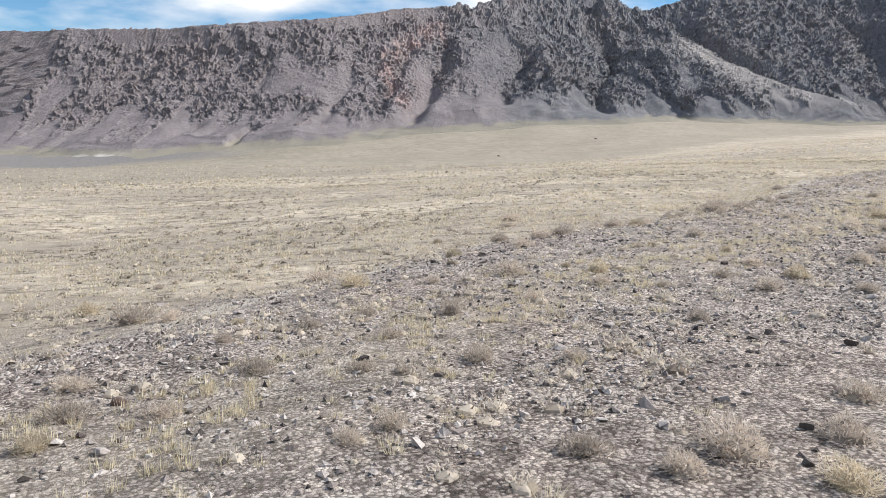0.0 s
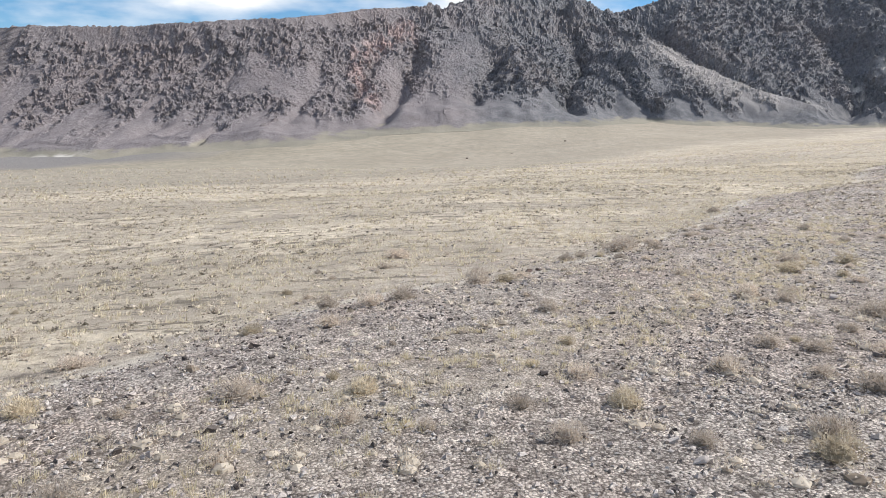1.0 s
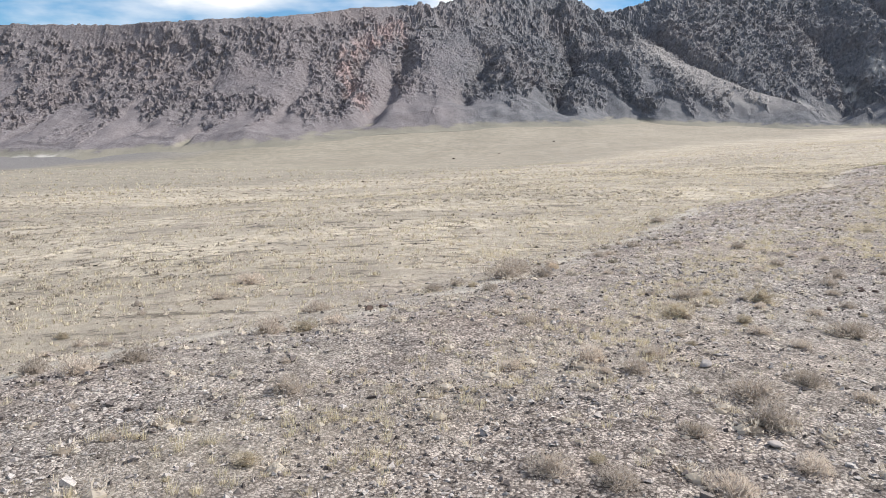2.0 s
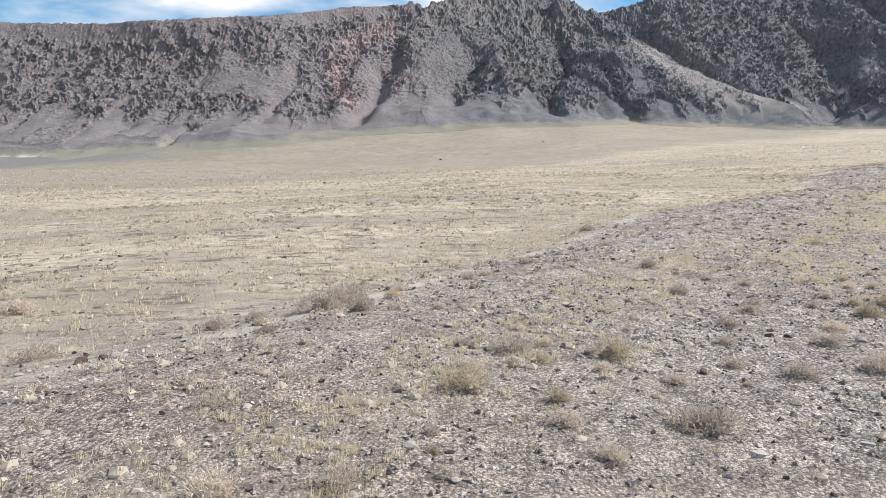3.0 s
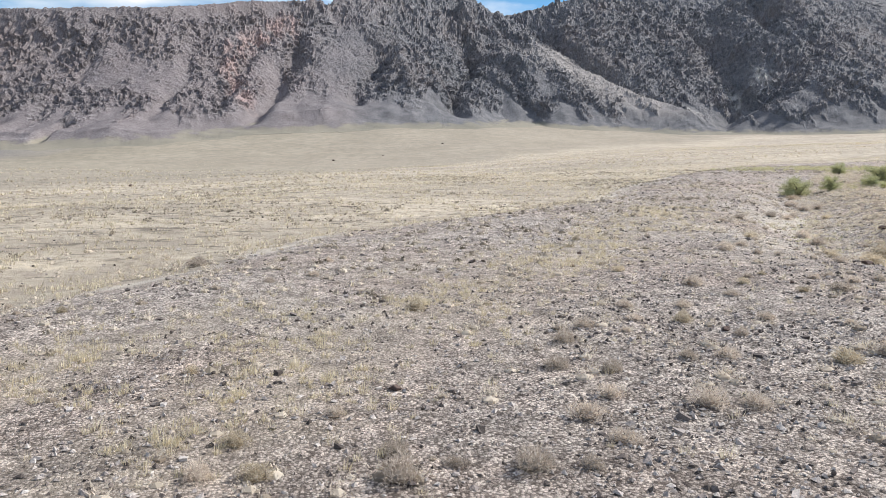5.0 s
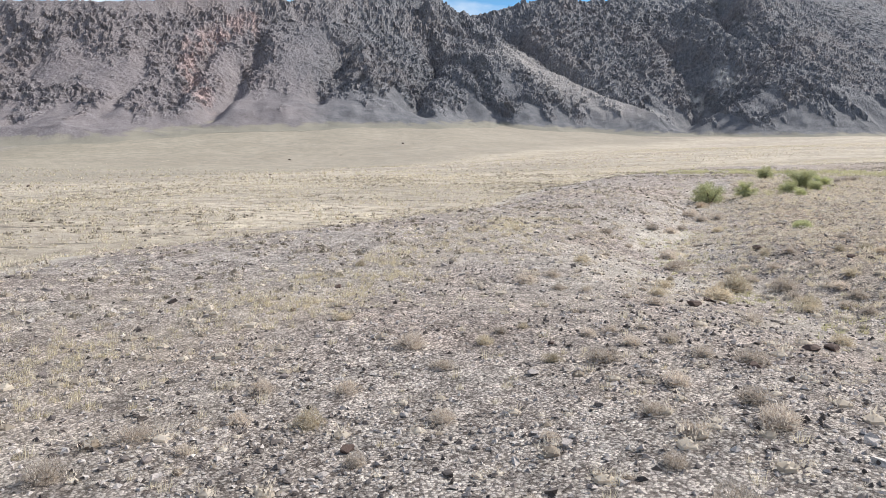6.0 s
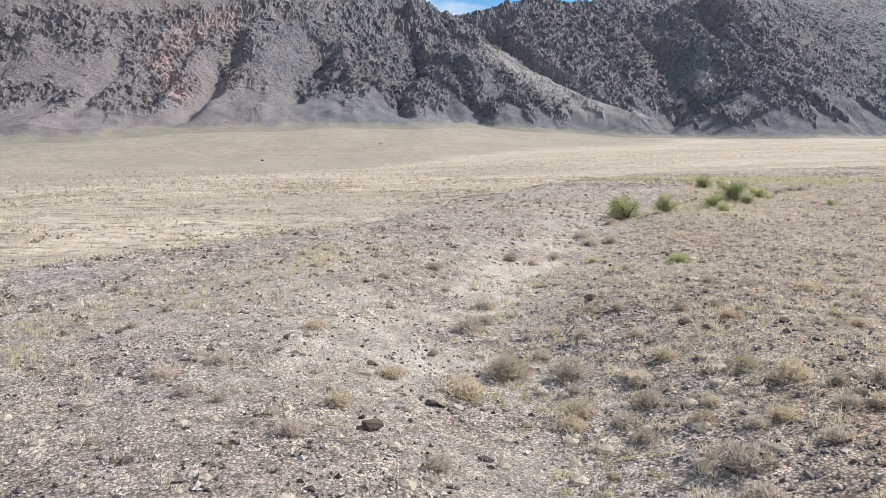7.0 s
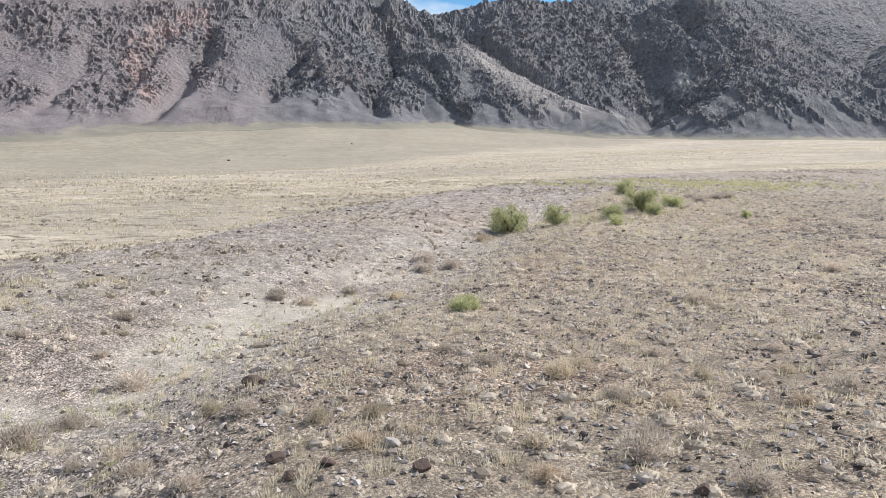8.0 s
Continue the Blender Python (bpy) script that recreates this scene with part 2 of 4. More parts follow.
def ground_material():
    m, n, l, b = shader("desert_ground")
    fine, mid, wide, broad = tex(n, l, 11.0, 6, 0.75), tex(n, l, 1.1, 6, 0.7), tex(n, l, 0.10, 6, 0.65), tex(n, l, 0.022, 5, 0.6)
    pick, edge = pebbles(n, l, 19.0)
    pick2, edge2 = pebbles(n, l, 6.5)
    pick3, edge3 = pebbles(n, l, 2.6)
    gravel = ramp(n, l, pick, [(0.28, (0.10, 0.085, 0.08)), (0.38, (0.37, 0.327, 0.307)), (0.56, (0.54, 0.487, 0.457)), (0.72, (0.74, 0.68, 0.64))])
    gravel = mix(n, l, 0.42, gravel, ramp(n, l, pick2, [(0.26, (0.18, 0.152, 0.14)), (0.40, (0.44, 0.39, 0.36)), (0.70, (0.60, 0.55, 0.51))]))
    # shade between and under the pebbles, painted into the gravel colour
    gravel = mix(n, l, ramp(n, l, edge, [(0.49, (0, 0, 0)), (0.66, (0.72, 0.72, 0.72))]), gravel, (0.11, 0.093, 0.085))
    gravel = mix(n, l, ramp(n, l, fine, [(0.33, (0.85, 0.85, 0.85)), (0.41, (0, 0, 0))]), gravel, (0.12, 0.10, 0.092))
    gravel = mix(n, l, 1.0, gravel, ramp(n, l, pick3, [(0.30, (0.80, 0.80, 0.80)), (0.70, (1.16, 1.16, 1.16))]), "MULTIPLY")
    gravel = mix(n, l, 1.0, gravel, ramp(n, l, wide, [(0.40, (1.0, 1.0, 1.0)), (0.66, (0.94, 0.88, 0.85))]), "MULTIPLY")
    gravel = mix(n, l, 1.0, gravel, ramp(n, l, mid, [(0.36, (0.84, 0.84, 0.84)), (0.62, (1.18, 1.17, 1.15))]), "MULTIPLY")
    lane = tex(n, l, 0.3, 6, 0.7, (0.55, 1.0, 1.0))
    straw = ramp(n, l, mid, [(0.34, (0.22, 0.185, 0.143)), (0.44, (0.48, 0.415, 0.322)), (0.56, (0.65, 0.57, 0.446)), (0.68, (0.80, 0.715, 0.565))])
    straw = mix(n, l, ramp(n, l, lane, [(0.40, (0.7, 0.7, 0.7)), (0.56, (0, 0, 0))]), straw, (0.34, 0.295, 0.25))
    straw = mix(n, l, ramp(n, l, wide, [(0.42, (0, 0, 0)), (0.60, (0.4, 0.4, 0.4))]), straw, (0.47, 0.41, 0.325))
    straw = mix(n, l, ramp(n, l, broad, [(0.45, (0, 0, 0)), (0.66, (0.35, 0.35, 0.35))]), straw, (0.50, 0.43, 0.35))
    streak = tex(n, l, 0.06, 6, 0.7, (0.22, 1.0, 1.0))
    straw = mix(n, l, ramp(n, l, streak, [(0.42, (0.65, 0.65, 0.65)), (0.56, (0, 0, 0))]), straw, (0.31, 0.27, 0.22))
    # dark dashes: shadows of tufts and low shrubs, put into the straw colour
    shade_dash = tex(n, l, 0.8, 5, 0.75, (0.38, 1.0, 1.0))
    straw = mix(n, l, ramp(n, l, shade_dash, [(0.39, (0.9, 0.9, 0.9)), (0.46, (0, 0, 0))]), straw, (0.17, 0.148, 0.118))
    sand = ramp(n, l, mid, [(0.35, (0.53, 0.485, 0.41)), (0.7, (0.74, 0.685, 0.59))])
    fan = ramp(n, l, broad, [(0.35, (0.27, 0.242, 0.185)), (0.65, (0.355, 0.315, 0.245))])
    fan = mix(n, l, ramp(n, l, lane, [(0.40, (0.6, 0.6, 0.6)), (0.56, (0, 0, 0))]), fan, (0.15, 0.145, 0.115))
    gravel = mix(n, l, 1.0, gravel, (0.985, 0.98, 0.95), "MULTIPLY")
    soil = mix(n, l, 1.0, gravel, ramp(n, l, mid, [(0.36, (0.74, 0.665, 0.58)), (0.62, (1.08, 0.98, 0.86))]), "MULTIPLY")
    gravel = mix(n, l, attr(n, "soil"), gravel, soil)
    base = mix(n, l, attr(n, "straw"), gravel, straw)
    base = mix(n, l, attr(n, "sand"), base, sand)
    base = mix(n, l, attr(n, "fan"), base, fan)
    base = mix(n, l, attr(n, "talus"), base, ramp(n, l, mid, [(0.35, (0.13, 0.125, 0.128)), (0.7, (0.27, 0.255, 0.25))]))
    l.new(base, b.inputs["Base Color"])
    b.inputs["Roughness"].default_value = 0.95
    b.inputs["Specular IOR Level"].default_value = 0.15
    h = n.new("ShaderNodeMath")
    h.operation = "ADD"
    l.new(fine, h.inputs[0])
    inv = n.new("ShaderNodeMath")
    inv.operation = "MULTIPLY"
    inv.inputs[1].default_value = -0.35
    l.new(edge, inv.inputs[0])
    l.new(inv.outputs[0], h.inputs[1])
    relief(n, l, b, h.outputs[0], 1.0, 0.10)
    return m


def rock_material():
    m, n, l, b = shader("mountain_rock")
    fine, mid, wide = tex(n, l, 0.8, 8, 0.75), tex(n, l, 0.09, 6, 0.65), tex(n, l, 0.012, 5, 0.6)
    pick, edge = pebbles(n, l, 0.33)
    # grey rock and scree, with the blue tint of distance haze mixed into their colours
    rock = ramp(n, l, fine, [(0.32, (0.05, 0.053, 0.064)), (0.5, (0.165, 0.169, 0.186)), (0.68, (0.40, 0.40, 0.42))])
    rock = mix(n, l, 0.3, rock, ramp(n, l, pick, [(0.25, (0.085, 0.083, 0.092)), (0.8, (0.40, 0.38, 0.388))]))
    rock = mix(n, l, ramp(n, l, mid, [(0.42, (0, 0, 0)), (0.66, (0.6, 0.6, 0.6))]), rock, (0.10, 0.108, 0.112))
    rock = mix(n, l, ramp(n, l, wide, [(0.45, (0, 0, 0)), (0.65, (0.5, 0.5, 0.5))]), rock, (0.22, 0.19, 0.185))
    scree = ramp(n, l, mid, [(0.35, (0.108, 0.11, 0.12)), (0.7, (0.195, 0.194, 0.205))])
    scree = mix(n, l, 1.0, scree, ramp(n, l, fine, [(0.35, (0.62, 0.62, 0.62)), (0.62, (1.25, 1.25, 1.25))]), "MULTIPLY")
    base = mix(n, l, attr(n, "scree"), rock, scree)
    base = mix(n, l, attr(n, "flank"), base, ramp(n, l, fine, [(0.34, (0.20, 0.185, 0.18)), (0.64, (0.38, 0.355, 0.34))]))
    base = mix(n, l, attr(n, "red"), base, ramp(n, l, fine, [(0.32, (0.16, 0.105, 0.10)), (0.52, (0.39, 0.295, 0.28)), (0.7, (0.58, 0.48, 0.45))]))
    broad = tex(n, l, 0.022, 5, 0.6)
    base = mix(n, l, attr(n, "fan"), base, ramp(n, l, broad, [(0.35, (0.205, 0.195, 0.155)), (0.65, (0.30, 0.275, 0.215))]))
    base = mix(n, l, attr(n, "pale"), base, (0.62, 0.59, 0.55))
    l.new(base, b.inputs["Base Color"])
    b.inputs["Roughness"].default_value = 0.92
    b.inputs["Specular IOR Level"].default_value = 0.2
    h = n.new("ShaderNodeMath")
    h.operation = "MULTIPLY_ADD"
    h.inputs[1].default_value = -0.35
    l.new(edge, h.inputs[0])
    l.new(fine, h.inputs[2])
    soft = n.new("ShaderNodeMapRange")
    soft.inputs["To Min"].default_value, soft.inputs["To Max"].default_value = 1.0, 0.5
    l.new(attr(n, "scree"), soft.inputs["Value"])
    relief(n, l, b, h.outputs[0], 1.0, 2.4)
    l.new(soft.outputs["Result"], n["Bump"].inputs["Strength"])
    return m


# ---- building helpers ----
def grid_mesh(name, xx, yy, zz, layers):
    """A sheet over a grid of the plan; layers: named values for each corner."""
    rows, cols = xx.shape
    me = bpy.data.meshes.new(name)
    idx = np.arange(rows * cols).reshape(rows, cols)
    quads = np.stack([idx[:-1, :-1], idx[:-1, 1:], idx[1:, 1:], idx[1:, :-1]], -1).reshape(-1, 4)
    me.vertices.add(rows * cols)
    me.vertices.foreach_set("co", np.stack([xx, yy, zz], -1).astype(np.float32).ravel())
    me.loops.add(quads.size)
    me.loops.foreach_set("vertex_index", quads.ravel().astype(np.int32))
    me.polygons.add(len(quads))
    me.polygons.foreach_set("loop_start", np.arange(0, quads.size, 4, dtype=np.int32))
    for key, values in layers.items():
        a = me.attributes.new(key, "FLOAT", "POINT")
        a.data.foreach_set("value", np.asarray(values, np.float32).ravel())
    me.update(calc_edges=True)
    me.validate()
    return me


def graded(lo, hi, step, far_lo, far_hi, growth=1.09):
    """Grid lines: even between lo and hi, then ever wider."""
    mid = list(np.arange(lo, hi + step / 2, step))
    up, s = [], step
    while (up[-1] if up else hi) < far_hi:
        s *= growth
        up.append((up[-1] if up else hi) + s)
    down, s = [], step
    while (down[-1] if down else lo) > far_lo:
        s *= growth
        down.append((down[-1] if down else lo) - s)
    return np.array(down[::-1] + mid + up)


def apron_cover(x, y):
    """The grey-olive foot slope that the mountains have spread over the plain."""
    df, sf = nearest(x, y, FAN_EDGE)
    return smooth(-8, 14, df * sf + 16 * fbm(x / 70, y / 30, 4, 180)) * (0.6 + 0.3 * smooth(60, 330, df))


def cover(x, y):
    """How much of the ground is straw-coloured grassland, and how much pale sand."""
    wob = 2.2 * fbm(x / 9, y / 9, 3, 5)
    dw, sw = nearest(x, y, WASH)
    ds, ss = nearest(x, y, STRIP)
    plain = smooth(-0.6, 1.5, dw * sw + 0.35 * wob)
    strip = np.where((ss < 0) & (x < 42), smooth(0.2, 2.5, ds + wob), 0)
    straw = plain * (1 - 0.42 * strip)
    patch = smooth(0.12, 0.42, fbm(x / 14, y / 22, 4, 9)) * 0.2
    dg, sg = nearest(x, y, GULLY)
    bank = np.where(sg < 0, smooth(1.5, 6, dg), 0) * smooth(30, 55, x) * smooth(46, 60, y)
    straw = np.clip(np.maximum(straw, np.maximum(patch * (1 - plain), 0.5 * bank * (1 - 0.8 * smooth(12, 24, dg)) * smooth(-0.35, 0.25, fbm(x / 11, y / 11, 3, 15)))), 0, 1)
    run = np.minimum(nearest(x, y, GRASS_RUN)[0], nearest(x, y, GRASS_RUN_EAST)[0]) + 1.2 * fbm(x / 3, y / 3, 3, 146)
    straw = np.maximum(straw, 0.35 * (1 - smooth(0.4, 2.8, run)))
    straw = straw * (1 - 0.9 * apron_cover(x, y))
    far = smooth(130, 330, y)
    straw = straw * (1 - far * 0.35 * smooth(-0.1, 0.35, fbm(x / 160, y / 45, 4, 21)))
    sand = np.exp(-(dw / 0.9) ** 2) * 0.9 * smooth(-0.35, 0.2, fbm(x / 5, y / 5, 3, 33))
    sand = np.maximum(sand, np.where(sg > 0, np.maximum(0.9 * np.exp(-(dg / 4.0) ** 2), 0.6 * np.exp(-(dg / 8.0) ** 2) * (1 - smooth(70, 82, y))), 0.5 * np.exp(-(dg / 1.6) ** 2)) * smooth(-0.4, 0.25, fbm(x / 4, y / 4, 3, 35)) * smooth(46, 62, y) * (1 - 0.65 * smooth(75, 86, y)))
    return straw, 0.75 * np.clip(sand, 0, 1)


def surface(x, y):
    """The ground with its small relief."""
    near = 1 - smooth(150, 400, np.hypot(x - 40, y - 50))
    return land(x, y) + (0.16 * fbm(x / 6, y / 6, 3, 2) + 0.05 * fbm(x / 1.1, y / 1.1, 3, 4)) * near + 0.6 * fbm(x / 60, y / 60, 2, 7) * smooth(110, 200, y)


MAT_GROUND, MAT_ROCK = ground_material(), rock_material()


def talus_height(x, y):
    """How high the scree cones reach up the face: peaks between the buttresses."""
    r, top = np.random.default_rng(77), np.full(np.shape(x), 4.0)
    wx = x + 7 * fbm(x / 22, y / 22, 3, 201)
    for c in np.arange(-470, 1050, 21.0):
        c, h, w = c + r.uniform(-8, 8), r.uniform(8, 44), r.uniform(14, 30)
        top = np.maximum(top, h * (1 - np.abs(wx - c) / w))
    return top


def build_ground():
    gx, gy = graded(-32, 132, 0.55, -3600, 3600), graded(4, 118, 0.55, -2500, 4200)
    xx, yy = np.meshgrid(gx, gy)
    straw, sand = cover(xx, yy)
    fan = apron_cover(xx, yy)
    sand = np.maximum(sand, np.exp(-(((xx + 285) / 15) ** 2 + ((yy - 582) / 9) ** 2)))
    dg, sg = nearest(xx, yy, GULLY)
    soil = np.where(sg < 0, smooth(1.0, 5, dg + 1.5 * fbm(xx / 4, yy / 4, 3, 185)), 0) * smooth(30, 50, xx) * (1 - smooth(140, 200, yy)) * (1 - 0.75 * smooth(14, 30, dg + 5 * fbm(xx / 9, yy / 9, 3, 187)))
    foot = yy - 655 - 0.33 * np.clip(xx, -480, 1000)
    talus = smooth(-3, 3, foot + 42 - 60 * (talus_height(xx, yy) / 40.0 - 0.5) * 0.8) * (1 - smooth(-230, -90, xx))
    me = grid_mesh("ground", xx, yy, surface(xx, yy), {"straw": straw, "sand": sand, "fan": fan, "soil": soil, "talus": talus * 0.9})
    me.polygons.foreach_set("use_smooth", np.ones(len(me.polygons), bool))
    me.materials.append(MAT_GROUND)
    return tagged(new("ground", me), "dry stony valley floor with straw-coloured grass and grey gravel", "ground", kind="structure")


def build_mountains():
    gx = np.concatenate([np.arange(-900, -400, 8.0), np.arange(-400, 330, 1.4), np.arange(330, 800, 2.0), np.arange(800, 1000, 3.0), np.arange(1000, 1400, 6.0), np.arange(1400, 1701, 15.0)])
    gw = np.concatenate([np.arange(-230, -90, 3.0), np.arange(-90, 300, 1.4), np.arange(300, 330, 2.0), np.arange(330, 560, 3.5), np.arange(560, 800, 8.0), np.arange(800, 1001, 20.0)])
    xx, ww = np.meshgrid(gx, gw)
    yy = 655 + 0.33 * np.clip(xx, -480, 1000) + ww - 30 * np.exp(-((xx - 60) / 120) ** 2)
    base = massif(xx, yy)
    floor = land(xx, yy)
    base = base + 7 * fbm(xx / 55, yy / 160, 3, 196) * (1 - smooth(10, 60, base - floor))
    lift = base - floor
    # scree cones at the foot, a wide apron under the spur and a smooth pale flank
    reach = talus_height(xx, yy)
    rockiness = smooth(-2.5, 2.5, lift - reach + 5 * fbm(xx / 9, yy / 9, 3, 61))
    scree_fan = smooth(0.10, 0.35, fbm(xx / 45, yy / 90, 3, 66)) * (1 - smooth(45, 95, lift))
    apron = np.exp(-(((xx - 62) / 58) ** 2 + ((yy - 755) / 62) ** 2)) * smooth(-14, 6, xx + 8 - 0.1 * (yy - 770) + 8 * fbm(xx / 15, yy / 15, 3, 63))
    flank = np.exp(-(((xx - 395 + 0.62 * (yy - 870)) / 42) ** 2)) * smooth(780, 830, yy) * (1 - smooth(975, 1030, yy))
    scree = np.clip(np.maximum(np.maximum(1 - rockiness, 0.85 * scree_fan), np.maximum(1.35 * apron, 0.7 * flank)), 0, 1)
    # crags: ribs that run down the face, then broken blocks
    wx, wy = xx + 5 * fbm(xx / 17, yy / 17, 3, 71), yy + 5 * fbm(xx / 17, yy / 17, 3, 75)
    east = smooth(-30, 40, xx)
    run = wx - (1 - east) * 0.45 * (wy - 750)
    gul = ridged(run / 52 + 0.4 * fbm(xx / 80, yy / 80, 2, 79), wy / 150, 3, 70)
    ribs = ridged(run / 19 + 0.5 * fbm(xx / 30, yy / 30, 2, 80), wy / 48, 3, 72)
    up = 0.6 * (wy + 1.1 * base)
    big = cells(wx / 10.5, up / 11, 1)
    blocks = cells(wx / 4.4, up / 4.0, 2)
    chips = cells((xx + 2 * fbm(xx / 6, yy / 6, 2, 83)) / 2.4, up / 2.2, 3)
    outcrop = smooth(-0.30, 0.16, fbm(wx / 10, wy / 12, 4, 86, 0.7) + 0.25 * (0.55 - ribs))
    for depth, half, line in RAVINES:
        outcrop = np.maximum(outcrop, 0.95 * np.exp(-(nearest(wx, wy, line)[0] / (1.7 * half)) ** 2) * smooth(12, 30, lift))
    crest = nearest(xx, yy, [(a, b) for a, b, c in RIDGES[0][1]])[0]
    spur = np.exp(-(nearest(xx, yy, [(a, b) for a, b, c in RIDGES[2][1]])[0] / 28) ** 2)
    slope = np.exp(-(((xx - 48 - 0.25 * (yy - 850)) / 36) ** 2)) * smooth(720, 770, yy) * (1 - smooth(930, 985, yy))
    scree = np.maximum(scree, 0.72 * slope)
    far = smooth(560, 760, xx)
    amp = (1 - 0.95 * scree) * smooth(0, 9, lift) * (1 - 0.4 * far) * np.where(xx < 0, 0.3 + 0.7 * smooth(2, 16, crest), 1.0)
    broad = amp * (1 - 0.7 * spur) * (1 - 0.6 * flank)
    z = base + broad * ((5 + 8 * east) * (gul - 0.55) + (4.2 + 2.6 * east) * (ribs - 0.55)) + 0.5 * fbm(xx / 12, yy / 12, 4, 95)
    scree = np.maximum(scree, 0.75 * (1 - outcrop))
    # talus runs out on to the plain
    r = 7.0 + 8.0 * np.clip(fbm(xx / 55, yy / 140, 3, 195) + 0.35, 0, 1)
    d = z - floor
    z = floor + np.where(d > r, d, np.where(d < -r, 0.0, (d + r) ** 2 / (4 * r)))
    z = np.where(d <= -r + 0.6, floor - 1.0, z)
    # the broken rock stands out square to the face
    zy, zx = np.gradient(z, axis=0) / np.gradient(yy, axis=0), np.gradient(z, axis=1) / np.gradient(xx, axis=1)
    zx = zx - zy * np.gradient(yy, axis=1) / np.gradient(xx, axis=1)
    zx, zy = np.clip(zx, -1.6, 1.6), np.clip(zy, -1.6, 1.6)
    size = np.sqrt(1 + zx * zx + zy * zy)
    brow = np.exp(-((lift - reach - 9) / 7) ** 2)
    rock = amp * smooth(5, 22, lift) * (1 + 0.35 * brow) * (outcrop * (0.5 + (1.6 + 1.0 * east) * (big - 0.3) + 3.7 * (blocks - 0.3) + 2.5 * (chips - 0.3)) + (1 - outcrop) * 0.5 * (chips - 0.4))
    xx, yy, z = xx - rock * zx / size, yy - rock * zy / size, z + rock / size
    pink = nearest(xx, yy, [(-40, 762), (-60, 815), (-60, 845), (-45, 875), (-6, 915)])[0]
    red = np.exp(-(pink / 13) ** 2) * smooth(-0.4, 0.1, fbm(xx / 14, yy / 18, 3, 99))
    red = np.maximum(red, 0.24 * (1 - smooth(-40, 160, xx + 60 * fbm(xx / 60, yy / 60, 3, 203))))
    pale = np.exp(-(((xx - 541 - 0.3 * (yy - 908)) / 6) ** 2 + ((yy - 908) / 24) ** 2)) + np.exp(-(((xx - 574 - 0.3 * (yy - 908)) / 11) ** 2 + ((yy - 908) / 22) ** 2)) + 1.3 * np.exp(-(((xx + 283 - 0.6 * (yy - 588)) / 17) ** 2 + ((yy - 588) / 14) ** 2)) + 0.6 * np.exp(-(((xx - 467) / 14) ** 2 + ((yy - 862) / 16) ** 2))
    pale = pale * smooth(-0.35, 0.2, fbm(xx / 7, yy / 12, 3, 197)) * 1.25
    me = grid_mesh("mountain", xx, yy, z, {"scree": scree, "fan": (1 - smooth(2.0, 4.5, z - floor + 3 * fbm(xx / 12, yy / 12, 4, 190))) * 0.85, "red": np.clip(red, 0, 1), "pale": np.clip(pale, 0, 1) * 0.8, "flank": np.clip(flank, 0, 1)})
    me.materials.append(MAT_ROCK)
    me.shade_flat()
    return tagged(new("mountain", me), "bare grey craggy mountain range above scree slopes", "mountain", kind="structure")


build_ground()
build_mountains()


# ---- plants and stones ----
def part(name, bm, material, parent=None, label=""):
    me = bpy.data.meshes.new(name)
    bm.to_mesh(me)
    bm.free()
    me.shade_flat()
    me.materials.append(material)
    ob = new(name, me)
    if parent is not None:
        ob.parent = parent
    if label:
        ob["label"] = label
    return ob


def soup(name, verts, faces, material, layers=None):
    """A mesh from arrays of corners and triangles."""
    me = bpy.data.meshes.new(name)
    verts, faces = np.asarray(verts, np.float32), np.asarray(faces, np.int32)
    me.vertices.add(len(verts))
    me.vertices.foreach_set("co", verts.ravel())
    me.loops.add(faces.size)
    me.loops.foreach_set("vertex_index", faces.ravel())
    me.polygons.add(len(faces))
    me.polygons.foreach_set("loop_start", np.arange(0, faces.size, faces.shape[1], dtype=np.int32))
    for key, values in (layers or {}).items():
        a = me.attributes.new(key, "FLOAT", "POINT")
        a.data.foreach_set("value", np.asarray(values, np.float32))
    me.update(calc_edges=True)
    me.shade_flat()
    me.materials.append(material)
    return me


def plant_material(name, low, high, dark, spread=0.25):
    """Dry stems: each plant and each stem a little different."""
    m, n, l, b = shader(name)
    geo, info = n.new("ShaderNodeNewGeometry"), n.new("ShaderNodeObjectInfo")
    c = ramp(n, l, geo.outputs["Random Per Island"], [(0.0, dark), (0.35, low), (1.0, high)])
    hsv = n.new("ShaderNodeHueSaturation")
    mr = n.new("ShaderNodeMapRange")
    mr.inputs["To Min"].default_value, mr.inputs["To Max"].default_value = 1 - spread, 1 + spread
    l.new(info.outputs["Random"], mr.inputs["Value"])
    l.new(mr.outputs["Result"], hsv.inputs["Value"])
    l.new(c, hsv.inputs["Color"])
    l.new(hsv.outputs["Color"], b.inputs["Base Color"])
    b.inputs["Roughness"].default_value = 0.9
    b.inputs["Specular IOR Level"].default_value = 0.1
    thin = n.new("ShaderNodeBsdfTranslucent")
    both = n.new("ShaderNodeMixShader")
    both.inputs["Fac"].default_value = 0.45
    l.new(hsv.outputs["Color"], thin.inputs["Color"])
    l.new(b.outputs["BSDF"], both.inputs[1])
    l.new(thin.outputs["BSDF"], both.inputs[2])
    l.new(both.outputs["Shader"], n["Material Output"].inputs["Surface"])
    return m


